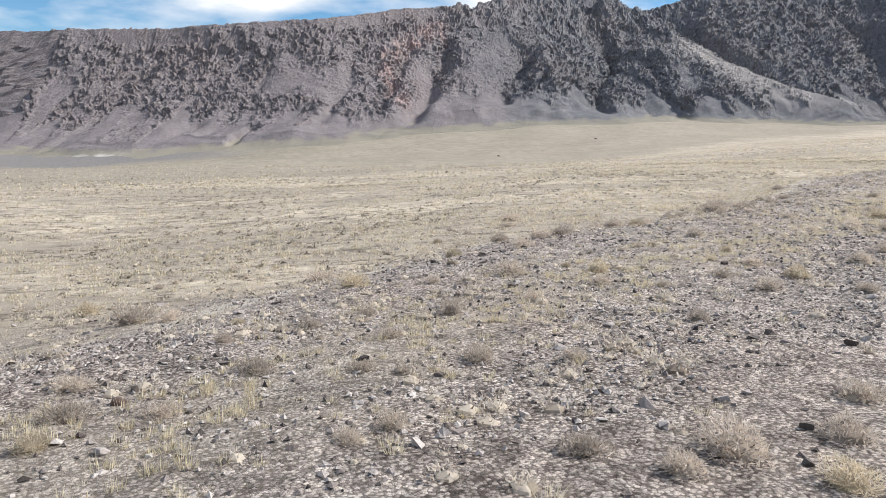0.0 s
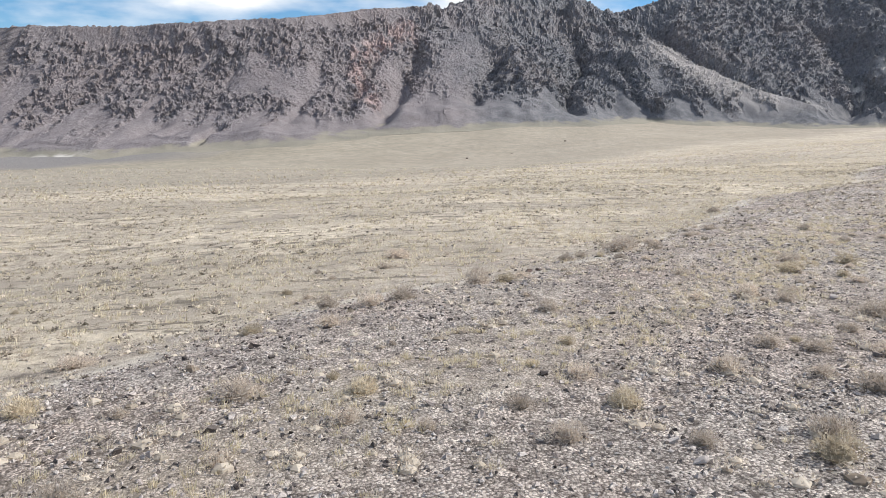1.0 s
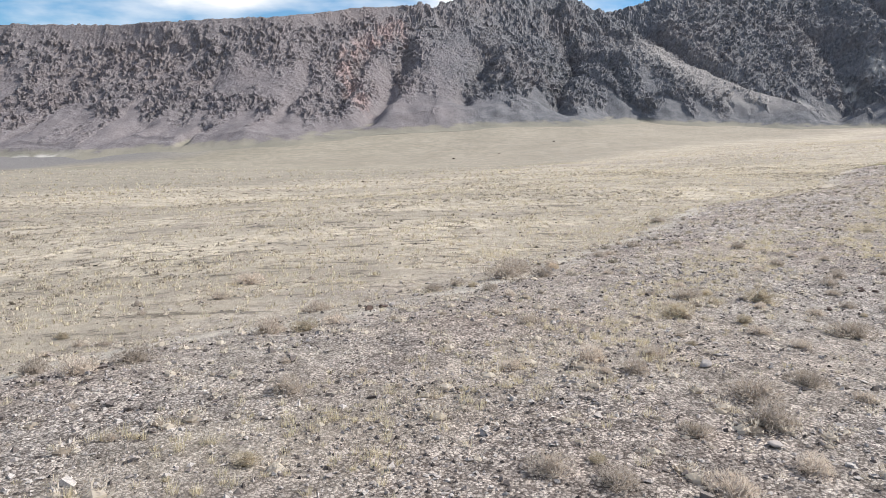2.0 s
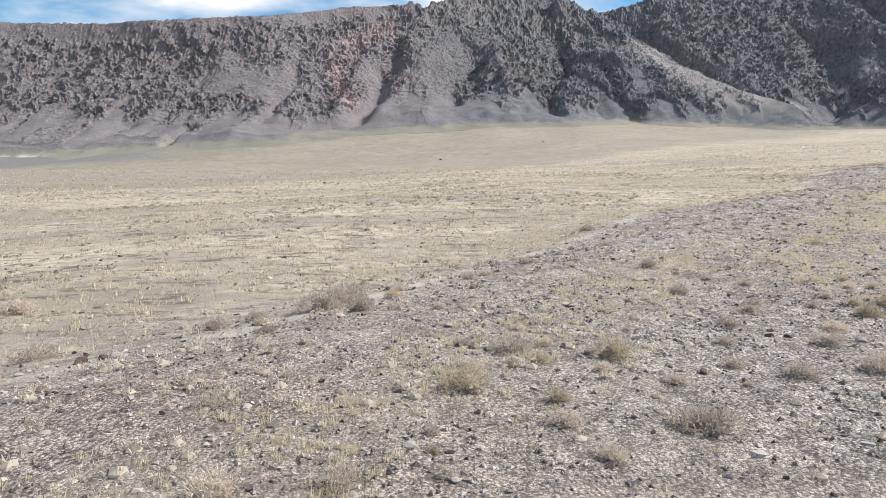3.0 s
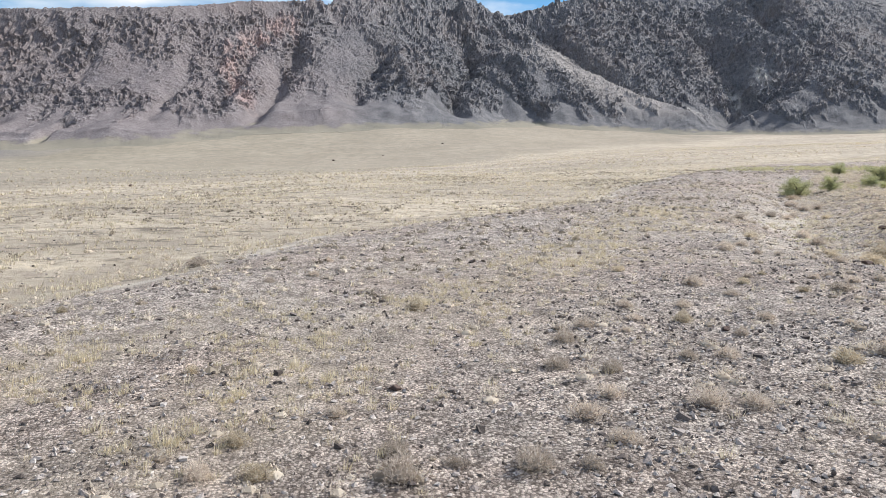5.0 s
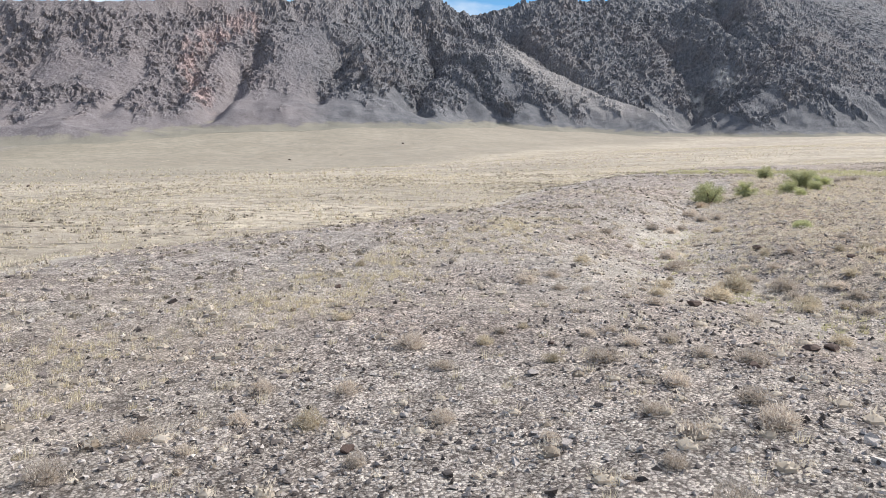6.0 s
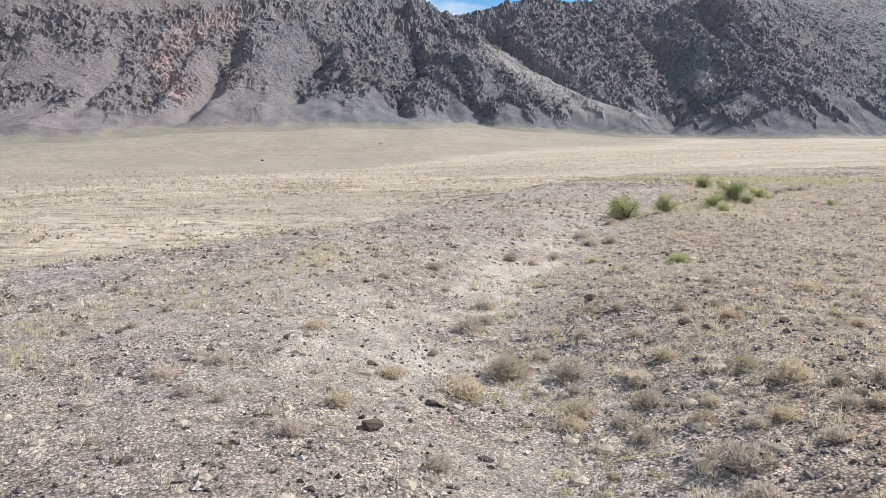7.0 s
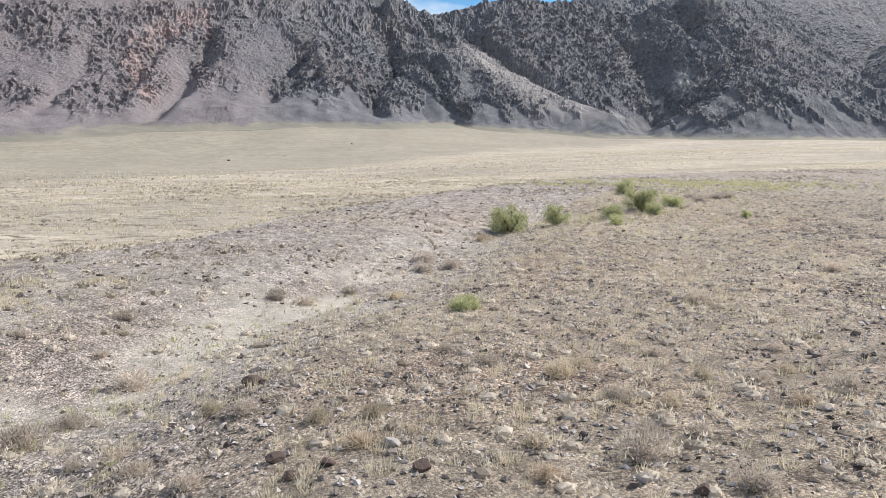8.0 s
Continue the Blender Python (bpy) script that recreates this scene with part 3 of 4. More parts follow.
def stone_material(name, stops, bump=0.02):
    m, n, l, b = shader(name)
    geo = n.new("ShaderNodeNewGeometry")
    own = ramp(n, l, geo.outputs["Random Per Island"], stops)
    speck = ramp(n, l, tex(n, l, 40.0, 4, 0.7), [(0.35, (0.7, 0.7, 0.7)), (0.65, (1.15, 1.12, 1.1))])
    l.new(mix(n, l, 1.0, own, speck, "MULTIPLY"), b.inputs["Base Color"])
    b.inputs["Roughness"].default_value = 0.85
    b.inputs["Specular IOR Level"].default_value = 0.3
    relief(n, l, b, tex(n, l, 25.0, 5, 0.7), 0.6, bump)
    return m


MAT_GREY = plant_material("grey_twigs", (0.56, 0.485, 0.41), (0.71, 0.63, 0.545), (0.30, 0.25, 0.20))
MAT_BRUSH = plant_material("brown_brush", (0.60, 0.53, 0.44), (0.78, 0.70, 0.595), (0.31, 0.255, 0.20), 0.0)
# far scrub: colour darkened to carry the shadow beside each pale cushion
MAT_SCRUB = plant_material("shaded_scrub", (0.29, 0.25, 0.20), (0.47, 0.41, 0.33), (0.12, 0.10, 0.075), 0.0)
MAT_STRAW = plant_material("straw_stems", (0.54, 0.465, 0.35), (0.70, 0.62, 0.485), (0.36, 0.295, 0.205))
MAT_RUST = plant_material("rust_stems", (0.53, 0.435, 0.33), (0.69, 0.58, 0.455), (0.32, 0.245, 0.175))
MAT_FRESH = plant_material("fresh_grass", (0.52, 0.49, 0.28), (0.68, 0.63, 0.39), (0.33, 0.33, 0.17), 0.0)
MAT_GRASS = plant_material("dry_grass", (0.67, 0.59, 0.44), (0.84, 0.76, 0.59), (0.44, 0.365, 0.25), 0.0)
MAT_YELLOW = plant_material("yellow_grass", (0.66, 0.575, 0.405), (0.82, 0.735, 0.55), (0.43, 0.36, 0.235), 0.0)
MAT_LEAF = plant_material("green_leaves", (0.45, 0.465, 0.25), (0.65, 0.64, 0.39), (0.25, 0.27, 0.135), 0.2)
MAT_BARK = plant_material("grey_bark", (0.16, 0.13, 0.10), (0.22, 0.18, 0.14), (0.10, 0.08, 0.06), 0.1)
MAT_STONE = stone_material("desert_stones", [(0.0, (0.06, 0.05, 0.045)), (0.32, (0.19, 0.163, 0.15)), (0.62, (0.42, 0.38, 0.355)), (0.93, (0.50, 0.46, 0.43)), (1.0, (0.56, 0.52, 0.485))])
MAT_DARKROCK = stone_material("dark_rock", [(0.0, (0.075, 0.05, 0.04)), (1.0, (0.14, 0.10, 0.085))])

CUBE = np.array([(x, y, z) for x in (-1, 1) for y in (-1, 1) for z in (-1, 1)], float)
CUBE_F = np.array([(0, 1, 3), (0, 3, 2), (4, 6, 7), (4, 7, 5), (0, 4, 5), (0, 5, 1), (2, 3, 7), (2, 7, 6), (0, 2, 6), (0, 6, 4), (1, 5, 7), (1, 7, 3)])


OCTA = np.array([(1, 0, 0), (0, 1, 0), (-1, 0, 0), (0, -1, 0), (0, 0, 1), (0, 0, -0.6)], float)
OCTA_F = np.array([(0, 1, 4), (1, 2, 4), (2, 3, 4), (3, 0, 4), (1, 0, 5), (2, 1, 5), (3, 2, 5), (0, 3, 5)])


def chips_soup(xs, ys, sizes, rng):
    """Small stones, simpler ones."""
    n = len(xs)
    v = OCTA[None] + rng.uniform(-0.4, 0.4, (n, 6, 3))
    v *= (sizes[:, None] * np.stack([rng.uniform(0.6, 1.3, n), rng.uniform(0.6, 1.3, n), rng.uniform(0.45, 0.95, n)], 1))[:, None, :] * 0.6
    a = rng.uniform(0, 6.283, n)[:, None]
    x, y = v[..., 0] * np.cos(a) - v[..., 1] * np.sin(a), v[..., 0] * np.sin(a) + v[..., 1] * np.cos(a)
    g = surface(xs, ys) + sizes * 0.12
    v = np.stack([x + xs[:, None], y + ys[:, None], v[..., 2] + g[:, None]], -1).reshape(-1, 3)
    return v, (OCTA_F[None] + 6 * np.arange(n)[:, None, None]).reshape(-1, 3)


def stones_soup(xs, ys, sizes, rng):
    """Angular stones that lie half sunk in the ground."""
    n = len(xs)
    shape = CUBE[None] * (1 + rng.uniform(-0.8, 0.45, (n, 8, 3)))
    shape *= (sizes[:, None] * np.stack([rng.uniform(0.7, 1.3, n), rng.uniform(0.5, 1.0, n), rng.uniform(0.35, 0.8, n)], 1))[:, None, :] * 0.5
    a, tilt = rng.uniform(0, 6.283, n), rng.uniform(-0.5, 0.5, n)
    ca, sa, ct, st = np.cos(a)[:, None], np.sin(a)[:, None], np.cos(tilt)[:, None], np.sin(tilt)[:, None]
    x, y, z = shape[..., 0], shape[..., 1], shape[..., 2]
    x, z = x * ct + z * st, z * ct - x * st
    x, y = x * ca - y * sa, x * sa + y * ca
    g = surface(xs, ys) + sizes * 0.10
    v = np.stack([x + xs[:, None], y + ys[:, None], z + g[:, None]], -1).reshape(-1, 3)
    f = (CUBE_F[None] + 8 * np.arange(n)[:, None, None]).reshape(-1, 3)
    return v, f


def blades_soup(bx, by, bz, lean, turn, length, width):
    """One narrow upright triangle a blade."""
    dx, dy = np.cos(turn), np.sin(turn)
    tip = np.stack([bx + dx * np.sin(lean) * length, by + dy * np.sin(lean) * length, bz + np.cos(lean) * length], -1)
    px, py = -np.sin(turn + 0.9), np.cos(turn + 0.9)
    l = np.stack([bx - px * width / 2, by - py * width / 2, bz], -1)
    r = np.stack([bx + px * width / 2, by + py * width / 2, bz], -1)
    v = np.stack([l, r, tip], 1).reshape(-1, 3)
    return v, np.arange(len(v)).reshape(-1, 3)


def tufts(name, xs, ys, sizes, blades, width, rng, label):
    """Grass clumps as one mass; each clump a spray of blades."""
    n = len(xs)
    k = n * blades
    cx, cy, s = np.repeat(xs, blades), np.repeat(ys, blades), np.repeat(sizes, blades)
    turn, rad = rng.uniform(0, 6.283, k), np.sqrt(rng.uniform(0, 1, k)) * s * 0.42
    bx, by = cx + rad * np.cos(turn), cy + rad * np.sin(turn)
    lean = np.clip(rad / s * 1.3 + rng.normal(0, 0.22, k), -0.2, 1.25)
    v, f = blades_soup(bx, by, surface(bx, by) - 0.02, lean, turn + rng.normal(0, 0.5, k), s * rng.uniform(0.55, 1.15, k), width * rng.uniform(0.6, 1.4, k))
    return tagged(new(name, soup(name, v, f, MAT_GRASS)), label, "grass", kind="stuff")


def cushions_soup(cx, cy, cz, size, hairs, rng, flat=0.75, hair=0.16, thick=0.016, lobes=0.2):
    """Round cushions of fine dry twigs: a fuzzy shell of short hairs over a sparse inside."""
    n = len(cx)
    k = n * hairs
    own = lambda v: np.repeat(v, hairs)
    t, up = rng.uniform(0, 6.283, k), rng.uniform(0.0, 1.0, k) ** 0.8
    ph = own(rng.uniform(0, 6.283, n))
    flatten = np.sqrt(1 - up * up)
    out = np.stack([np.cos(t) * flatten, np.sin(t) * flatten, up], -1)
    shape = 1 + lobes * np.sin(2 * t + ph) + 0.7 * lobes * np.sin(5 * t + 2.3 * ph) + 0.6 * lobes * np.sin(7 * up + ph)
    deep = np.where(rng.uniform(0, 1, k) < 0.3, rng.uniform(0.15, 0.8, k), rng.uniform(0.8, 1.0, k))
    rad = 0.5 * own(size) * shape * deep
    base = out * rad[:, None] * np.array([1, 1, flat * 1.25])
    way = out * 0.75 + rng.normal(0, 0.55, (k, 3)) + np.array([0, 0, 0.35])
    way /= np.linalg.norm(way, axis=1)[:, None]
    tip = base + way * (own(size) * hair * rng.uniform(0.6, 1.5, k))[:, None]
    side = np.cross(way, rng.normal(0, 1, (k, 3)))
    side *= (own(size) * thick / (np.linalg.norm(side, axis=1) + 1e-9))[:, None]
    v = np.stack([base - side, base + side, tip], 1) + np.stack([own(cx), own(cy), own(cz)], -1)[:, None, :]
    return v.reshape(-1, 3), np.arange(3 * k).reshape(-1, 3)


def cores_soup(cx, cy, cz, size, rng, flat, around=6, levels=2):
    """The dense inside of each cushion: a low uneven dome."""
    n, t = len(cx), np.arange(around) * 6.2832 / around
    rings = []
    for k in range(levels):
        up = k / levels
        rad = 0.31 * math.sqrt(1 - up * up) * (1 + rng.uniform(-0.22, 0.22, (n, around)))
        lift = 0.31 * 1.25 * flat * up * (1 + rng.uniform(-0.2, 0.2, (n, around)))
        rings.append(np.stack([rad * np.cos(t), rad * np.sin(t), lift], -1))
    top = np.stack([rng.uniform(-0.06, 0.06, n), rng.uniform(-0.06, 0.06, n), np.full(n, 0.31 * 1.2 * flat)], -1)[:, None]
    v = np.concatenate(rings + [top], 1) * size[:, None, None] + np.stack([cx, cy, cz], -1)[:, None]
    f = []
    for k in range(levels):
        for q in range(around):
            a, b = k * around + q, k * around + (q + 1) % around
            if k + 1 < levels:
                f += [(a, b, b + around), (a, b + around, a + around)]
            else:
                f.append((a, b, levels * around))
    per = levels * around + 1
    return v.reshape(-1, 3), (np.array(f)[None] + per * np.arange(n)[:, None, None]).reshape(-1, 3)


def together(a, b):
    return np.concatenate([a[0], b[0]]), np.concatenate([a[1], b[1] + len(a[0])])


def shrub_mesh(name, material, seed, hairs=1300, flat=0.7):
    """One cushion shrub, a metre across, with woody stems at its foot."""
    rng = np.random.default_rng(seed)
    spot = (np.zeros(1), np.zeros(1), np.full(1, -0.02), np.ones(1))
    v, f = together(cushions_soup(*spot, hairs, rng, flat, 0.105, 0.0105, 0.18), cores_soup(*spot, rng, flat, 12, 5))
    return soup(name, v, f, material)


def stems_mesh(seed, flat=0.7):
    """Woody stems that spread from the root of a shrub."""
    rng = np.random.default_rng(seed)
    bm = bmesh.new()
    for _ in range(16):
        t, reach = rng.uniform(0, 6.283), rng.uniform(0.22, 0.42)
        top = Vector((math.cos(t) * reach, math.sin(t) * reach, reach * flat * rng.uniform(0.3, 1.2)))
        lo = [bm.verts.new((0.05 * math.cos(t) + 0.014 * math.cos(q * 2.094), 0.05 * math.sin(t) + 0.014 * math.sin(q * 2.094), -0.03)) for q in range(3)]
        hi = [bm.verts.new(top + Vector((0.005 * math.cos(q * 2.094), 0.005 * math.sin(q * 2.094), 0))) for q in range(3)]
        for q in range(3):
            bm.faces.new((lo[q], lo[(q + 1) % 3], hi[(q + 1) % 3], hi[q]))
    me = bpy.data.meshes.new("stem_cluster")
    bm.to_mesh(me)
    bm.free()
    me.materials.append(MAT_BARK)
    return me


STEMS = [stems_mesh(70 + k) for k in range(3)]
SHRUBS = {
    "grey": [shrub_mesh("dry_shrub", MAT_GREY, 20 + k, 1250, 0.58 + 0.05 * k) for k in range(5)],
    "rust": [shrub_mesh("straw_shrub", MAT_RUST, 60, 1250, 0.7)],
    "straw": [shrub_mesh("straw_shrub", MAT_STRAW, 40 + k, 1250, 0.7 + 0.06 * k) for k in range(3)],
}
LABELS = {
    "rust": "rusty orange-brown dried cushion shrub on the stony ground",
    "grey": "grey-brown leafless cushion shrub on the stony ground",
    "straw": "pale yellow dried cushion shrub on the stony ground",
}


def plant(kind, x, y, width, rng):
    ob = new("dry_shrub" if kind == "grey" else "straw_shrub", SHRUBS[kind][int(rng.integers(len(SHRUBS[kind])))])
    s = width * rng.uniform(0.86, 1.0)
    ob.matrix_world = Matrix.LocRotScale((x, y, float(surface(x, y))), Euler((0, 0, rng.uniform(0, 6.28))), (s, s, s * rng.uniform(0.8, 1.05)))
    stems = new("stem_cluster", STEMS[int(rng.integers(3))])
    stems.parent = ob
    return tagged(ob, LABELS[kind], "shrub", "dry shrubs on the gravel")


GREY_A = [(-8.4, 19.4, 1.16), (-7.2, 18.9, 0.80), (-5.6, 10.7, 0.58), (-5.0, 9.3, 0.60), (-4.3, 25.9, 1.07), (-3.8, 9.5, 0.50), (-3.0, 11.4, 0.57), (-2.7, 14.6, 0.53), (-1.3, 11.3, 0.46), (-1.1, 8.1, 0.41), (-1.0, 13.5, 0.48), (-0.6, 11.2, 0.36), (0.2, 15.5, 0.61), (0.6, 11.8, 0.57), (1.6, 7.8, 0.60), (1.8, 19.6, 0.93), (2.1, 11.5, 0.47), (2.1, 16.8, 0.49), (2.3, 29.5, 0.79), (2.5, 7.2, 0.51), (2.8, 25.8, 0.80), (3.2, 7.7, 0.82), (3.6, 41.8, 0.73), (3.8, 28.6, 0.99), (4.0, 18.3, 0.63), (4.1, 45.1, 1.33), (4.7, 8.1, 0.69), (4.8, 29.4, 1.05), (5.1, 14.3, 0.48), (5.7, 9.6, 0.62), (7.2, 18.7, 0.59), (7.5, 32.1, 0.98)]
GREY_B = [(7.8, 17.3, 0.79), (8.0, 38.2, 1.25), (8.7, 20.4, 0.67), (9.0, 26.1, 0.70), (9.2, 33.0, 0.67), (10.0, 17.0, 0.51), (10.4, 27.4, 0.31), (11.9, 20.7, 0.79), (12.3, 40.1, 0.80), (12.3, 17.3, 0.77), (13.3, 41.2, 0.66), (13.6, 22.3, 0.63), (13.7, 27.3, 0.56), (13.7, 20.1, 0.60), (14.3, 37.8, 0.69), (14.3, 19.2, 0.91), (14.5, 21.8, 0.71), (14.6, 31.0, 0.61), (15.4, 41.8, 1.60), (15.5, 27.7, 0.91), (16.0, 43.2, 1.47), (16.1, 21.5, 0.81), (16.3, 26.9, 0.63), (16.4, 23.7, 0.63), (16.6, 40.3, 1.04), (17.1, 28.1, 0.68), (17.7, 22.3, 0.70), (17.7, 44.3, 0.70), (17.9, 24.1, 0.90), (18.2, 25.5, 1.10), (19.3, 35.4, 0.43), (19.3, 33.5, 0.57)]
GREY_C = [(19.8, 26.4, 0.80), (20.3, 45.9, 0.65), (20.4, 34.8, 0.96), (20.7, 30.5, 0.66), (20.8, 36.7, 0.47), (21.0, 46.7, 0.67), (21.1, 29.1, 0.55), (22.1, 33.4, 0.46), (23.0, 49.9, 0.86), (23.1, 30.3, 1.20), (23.4, 32.6, 0.53), (25.1, 33.9, 0.60), (25.7, 35.7, 0.57), (26.2, 33.1, 0.78), (26.6, 37.5, 0.64), (26.8, 41.8, 0.74), (27.5, 47.1, 0.71), (27.9, 39.2, 0.64), (28.1, 33.5, 0.90), (28.3, 35.7, 0.78), (28.7, 40.6, 0.57), (28.9, 44.6, 0.49), (29.3, 37.2, 0.73), (29.4, 64.9, 1.10), (29.7, 43.3, 0.57), (31.3, 41.1, 0.49), (33.0, 42.7, 0.55), (34.4, 40.6, 0.49), (34.7, 40.1, 0.43), (35.7, 39.1, 1.02), (35.8, 40.9, 0.63), (35.8, 43.1, 0.48)]
GREY_D = [(35.8, 42.3, 0.68), (37.2, 40.2, 0.79), (37.3, 39.4, 0.55), (37.6, 38.0, 0.66), (37.7, 42.2, 0.72), (37.9, 39.5, 0.57), (38.5, 42.0, 0.42), (39.1, 43.9, 0.68), (39.3, 42.8, 0.58), (39.4, 46.6, 0.62), (39.8, 44.7, 0.57), (40.2, 48.5, 0.56), (41.1, 49.7, 0.61), (41.3, 44.0, 0.73), (41.9, 49.0, 0.29), (42.1, 43.8, 0.59), (42.6, 50.1, 0.47), (42.9, 51.5, 0.57), (43.1, 46.5, 0.56), (44.4, 51.1, 0.57), (45.8, 49.4, 0.52), (45.9, 53.4, 0.79), (46.2, 45.7, 0.72), (46.3, 51.9, 0.49), (47.4, 44.9, 0.32), (48.3, 46.6, 0.42), (48.4, 45.3, 0.73), (48.9, 48.4, 0.48), (49.0, 47.4, 0.40), (49.4, 51.4, 0.72), (49.8, 53.2, 0.42), (49.9, 49.5, 0.53)]
GREY_E = [(50.3, 59.3, 0.70), (50.3, 52.1, 0.51), (50.3, 47.3, 0.73), (50.4, 53.3, 0.43), (50.6, 48.3, 0.67), (50.9, 58.1, 0.43), (51.2, 52.1, 0.43), (51.2, 50.9, 0.52), (51.4, 60.0, 0.60), (52.0, 50.5, 0.66), (52.8, 56.0, 0.54), (57.8, 60.8, 0.51), (57.9, 64.2, 0.96), (58.2, 52.2, 1.00), (58.3, 69.2, 0.46), (58.4, 51.6, 0.54), (58.4, 72.0, 0.70), (58.6, 65.0, 0.79), (58.7, 58.3, 0.44), (58.8, 55.3, 0.54), (58.9, 60.8, 0.58), (58.9, 56.2, 0.68), (59.0, 59.2, 0.94), (59.1, 52.4, 0.70), (59.3, 67.4, 0.98), (59.4, 53.5, 0.99), (59.6, 56.7, 0.81), (60.0, 57.9, 0.61), (60.3, 61.6, 0.55), (60.4, 54.6, 0.41), (60.9, 53.4, 0.51), (61.2, 60.4, 0.52)]
GREY_F = [(61.9, 63.0, 0.53), (61.9, 54.3, 0.47), (62.6, 75.4, 0.79), (63.1, 54.8, 0.91), (63.6, 75.2, 0.78), (65.3, 77.1, 0.64), (66.6, 64.0, 0.69), (67.3, 58.8, 0.86), (67.7, 59.4, 0.62), (68.1, 57.5, 0.62), (68.1, 61.2, 0.61), (68.5, 59.4, 0.45), (69.0, 81.3, 0.99), (69.4, 83.4, 1.26), (70.3, 63.9, 0.50), (70.3, 81.6, 1.00), (71.0, 61.5, 0.57), (72.1, 60.5, 0.68), (74.2, 68.4, 0.85), (82.1, 72.3, 0.92)]
STRAW_A = [(-11.4, 23.0, 1.00), (-4.8, 8.1, 0.46), (-2.4, 19.5, 0.90), (0.4, 26.8, 0.77), (4.0, 6.8, 0.59), (4.2, 19.6, 0.68), (7.8, 21.1, 0.32), (8.5, 32.1, 0.81), (8.9, 22.9, 0.48), (9.2, 18.8, 0.78), (11.9, 16.4, 0.83), (13.8, 39.4, 0.45), (14.4, 22.6, 0.37), (19.1, 32.2, 0.95), (20.8, 31.6, 0.48), (20.9, 34.0, 0.49), (21.2, 35.3, 0.43), (22.6, 34.4, 0.98), (24.8, 32.5, 0.22), (29.7, 34.4, 1.05), (31.3, 38.9, 0.82), (31.6, 40.1, 0.55), (32.3, 40.6, 0.48), (32.6, 40.0, 0.82), (33.2, 39.3, 0.53), (33.4, 43.7, 0.48), (33.8, 42.6, 0.50), (34.1, 39.7, 0.46), (37.2, 52.3, 0.63), (43.7, 49.7, 0.61), (45.1, 45.5, 0.68), (47.5, 53.3, 0.47)]
STRAW_B = [(47.8, 44.7, 0.48), (48.5, 51.8, 0.44), (48.6, 54.1, 0.31), (53.5, 62.8, 0.69), (53.7, 57.5, 0.60), (55.0, 59.6, 0.67), (55.9, 52.8, 0.63), (56.5, 58.9, 1.01), (57.1, 50.6, 0.98), (57.8, 60.0, 1.11), (58.0, 56.5, 0.58), (58.3, 57.1, 0.78), (60.4, 55.9, 0.44), (60.9, 58.6, 0.53), (60.9, 54.6, 0.55), (61.3, 63.6, 0.49), (61.8, 57.0, 0.60), (62.1, 56.0, 0.83), (62.3, 54.0, 0.47), (62.5, 55.3, 0.41), (63.1, 61.8, 0.48), (64.0, 61.6, 0.48), (66.0, 59.6, 0.42), (66.8, 75.8, 0.81), (67.7, 62.8, 0.66), (68.3, 63.2, 0.57), (68.8, 60.7, 0.50), (70.2, 62.0, 0.45), (71.9, 61.8, 0.36)]
RUST_A = [(17.5, 42.9, 0.67), (31.7, 36.3, 0.82), (59.9, 55.3, 0.51), (63.6, 60.4, 0.51), (65.8, 58.6, 0.54), (70.9, 60.1, 0.42)]
ROCK_A = [(-4.6, 10.0, 0.27), (10.0, 36.5, 0.42), (10.5, 36.8, 0.36), (24.2, 33.3, 0.26), (27.2, 36.5, 0.27), (27.7, 36.5, 0.27), (33.2, 39.7, 0.16), (54.2, 51.7, 0.40), (54.9, 51.9, 0.38), (55.6, 58.1, 0.33), (54.2, 56.4, 0.46), (62.4, 60.4, 0.32), (63.1, 59.9, 0.24), (62.6, 59.7, 0.26), (64.3, 59.2, 0.33), (62.0, 65.1, 0.48), (27.5, 37.1, 0.21), (29.2, 35.9, 0.30)]
SPOTS = ((GREY_A, "grey"), (GREY_B, "grey"), (GREY_C, "grey"), (GREY_D, "grey"), (GREY_E, "grey"), (GREY_F, "grey"), (STRAW_A, "straw"), (STRAW_B, "straw"), (RUST_A, "rust"))
rng = np.random.default_rng(5)
TAKEN = []
for spots, kind in SPOTS:
    for x, y, w in spots:
        plant(kind, x, y, w, rng)
        TAKEN.append((x, y, w))


def scatter(n, x0, x1, y0, y1, keep, rng):
    xs, ys = rng.uniform(x0, x1, n), rng.uniform(y0, y1, n)
    ok = rng.uniform(0, 1, n) < keep(xs, ys)
    return xs[ok], ys[ok]


def corridor(x, y):
    """Distance ahead of the line along which the camera flies."""
    return (y - 0.70 * x) * 0.82


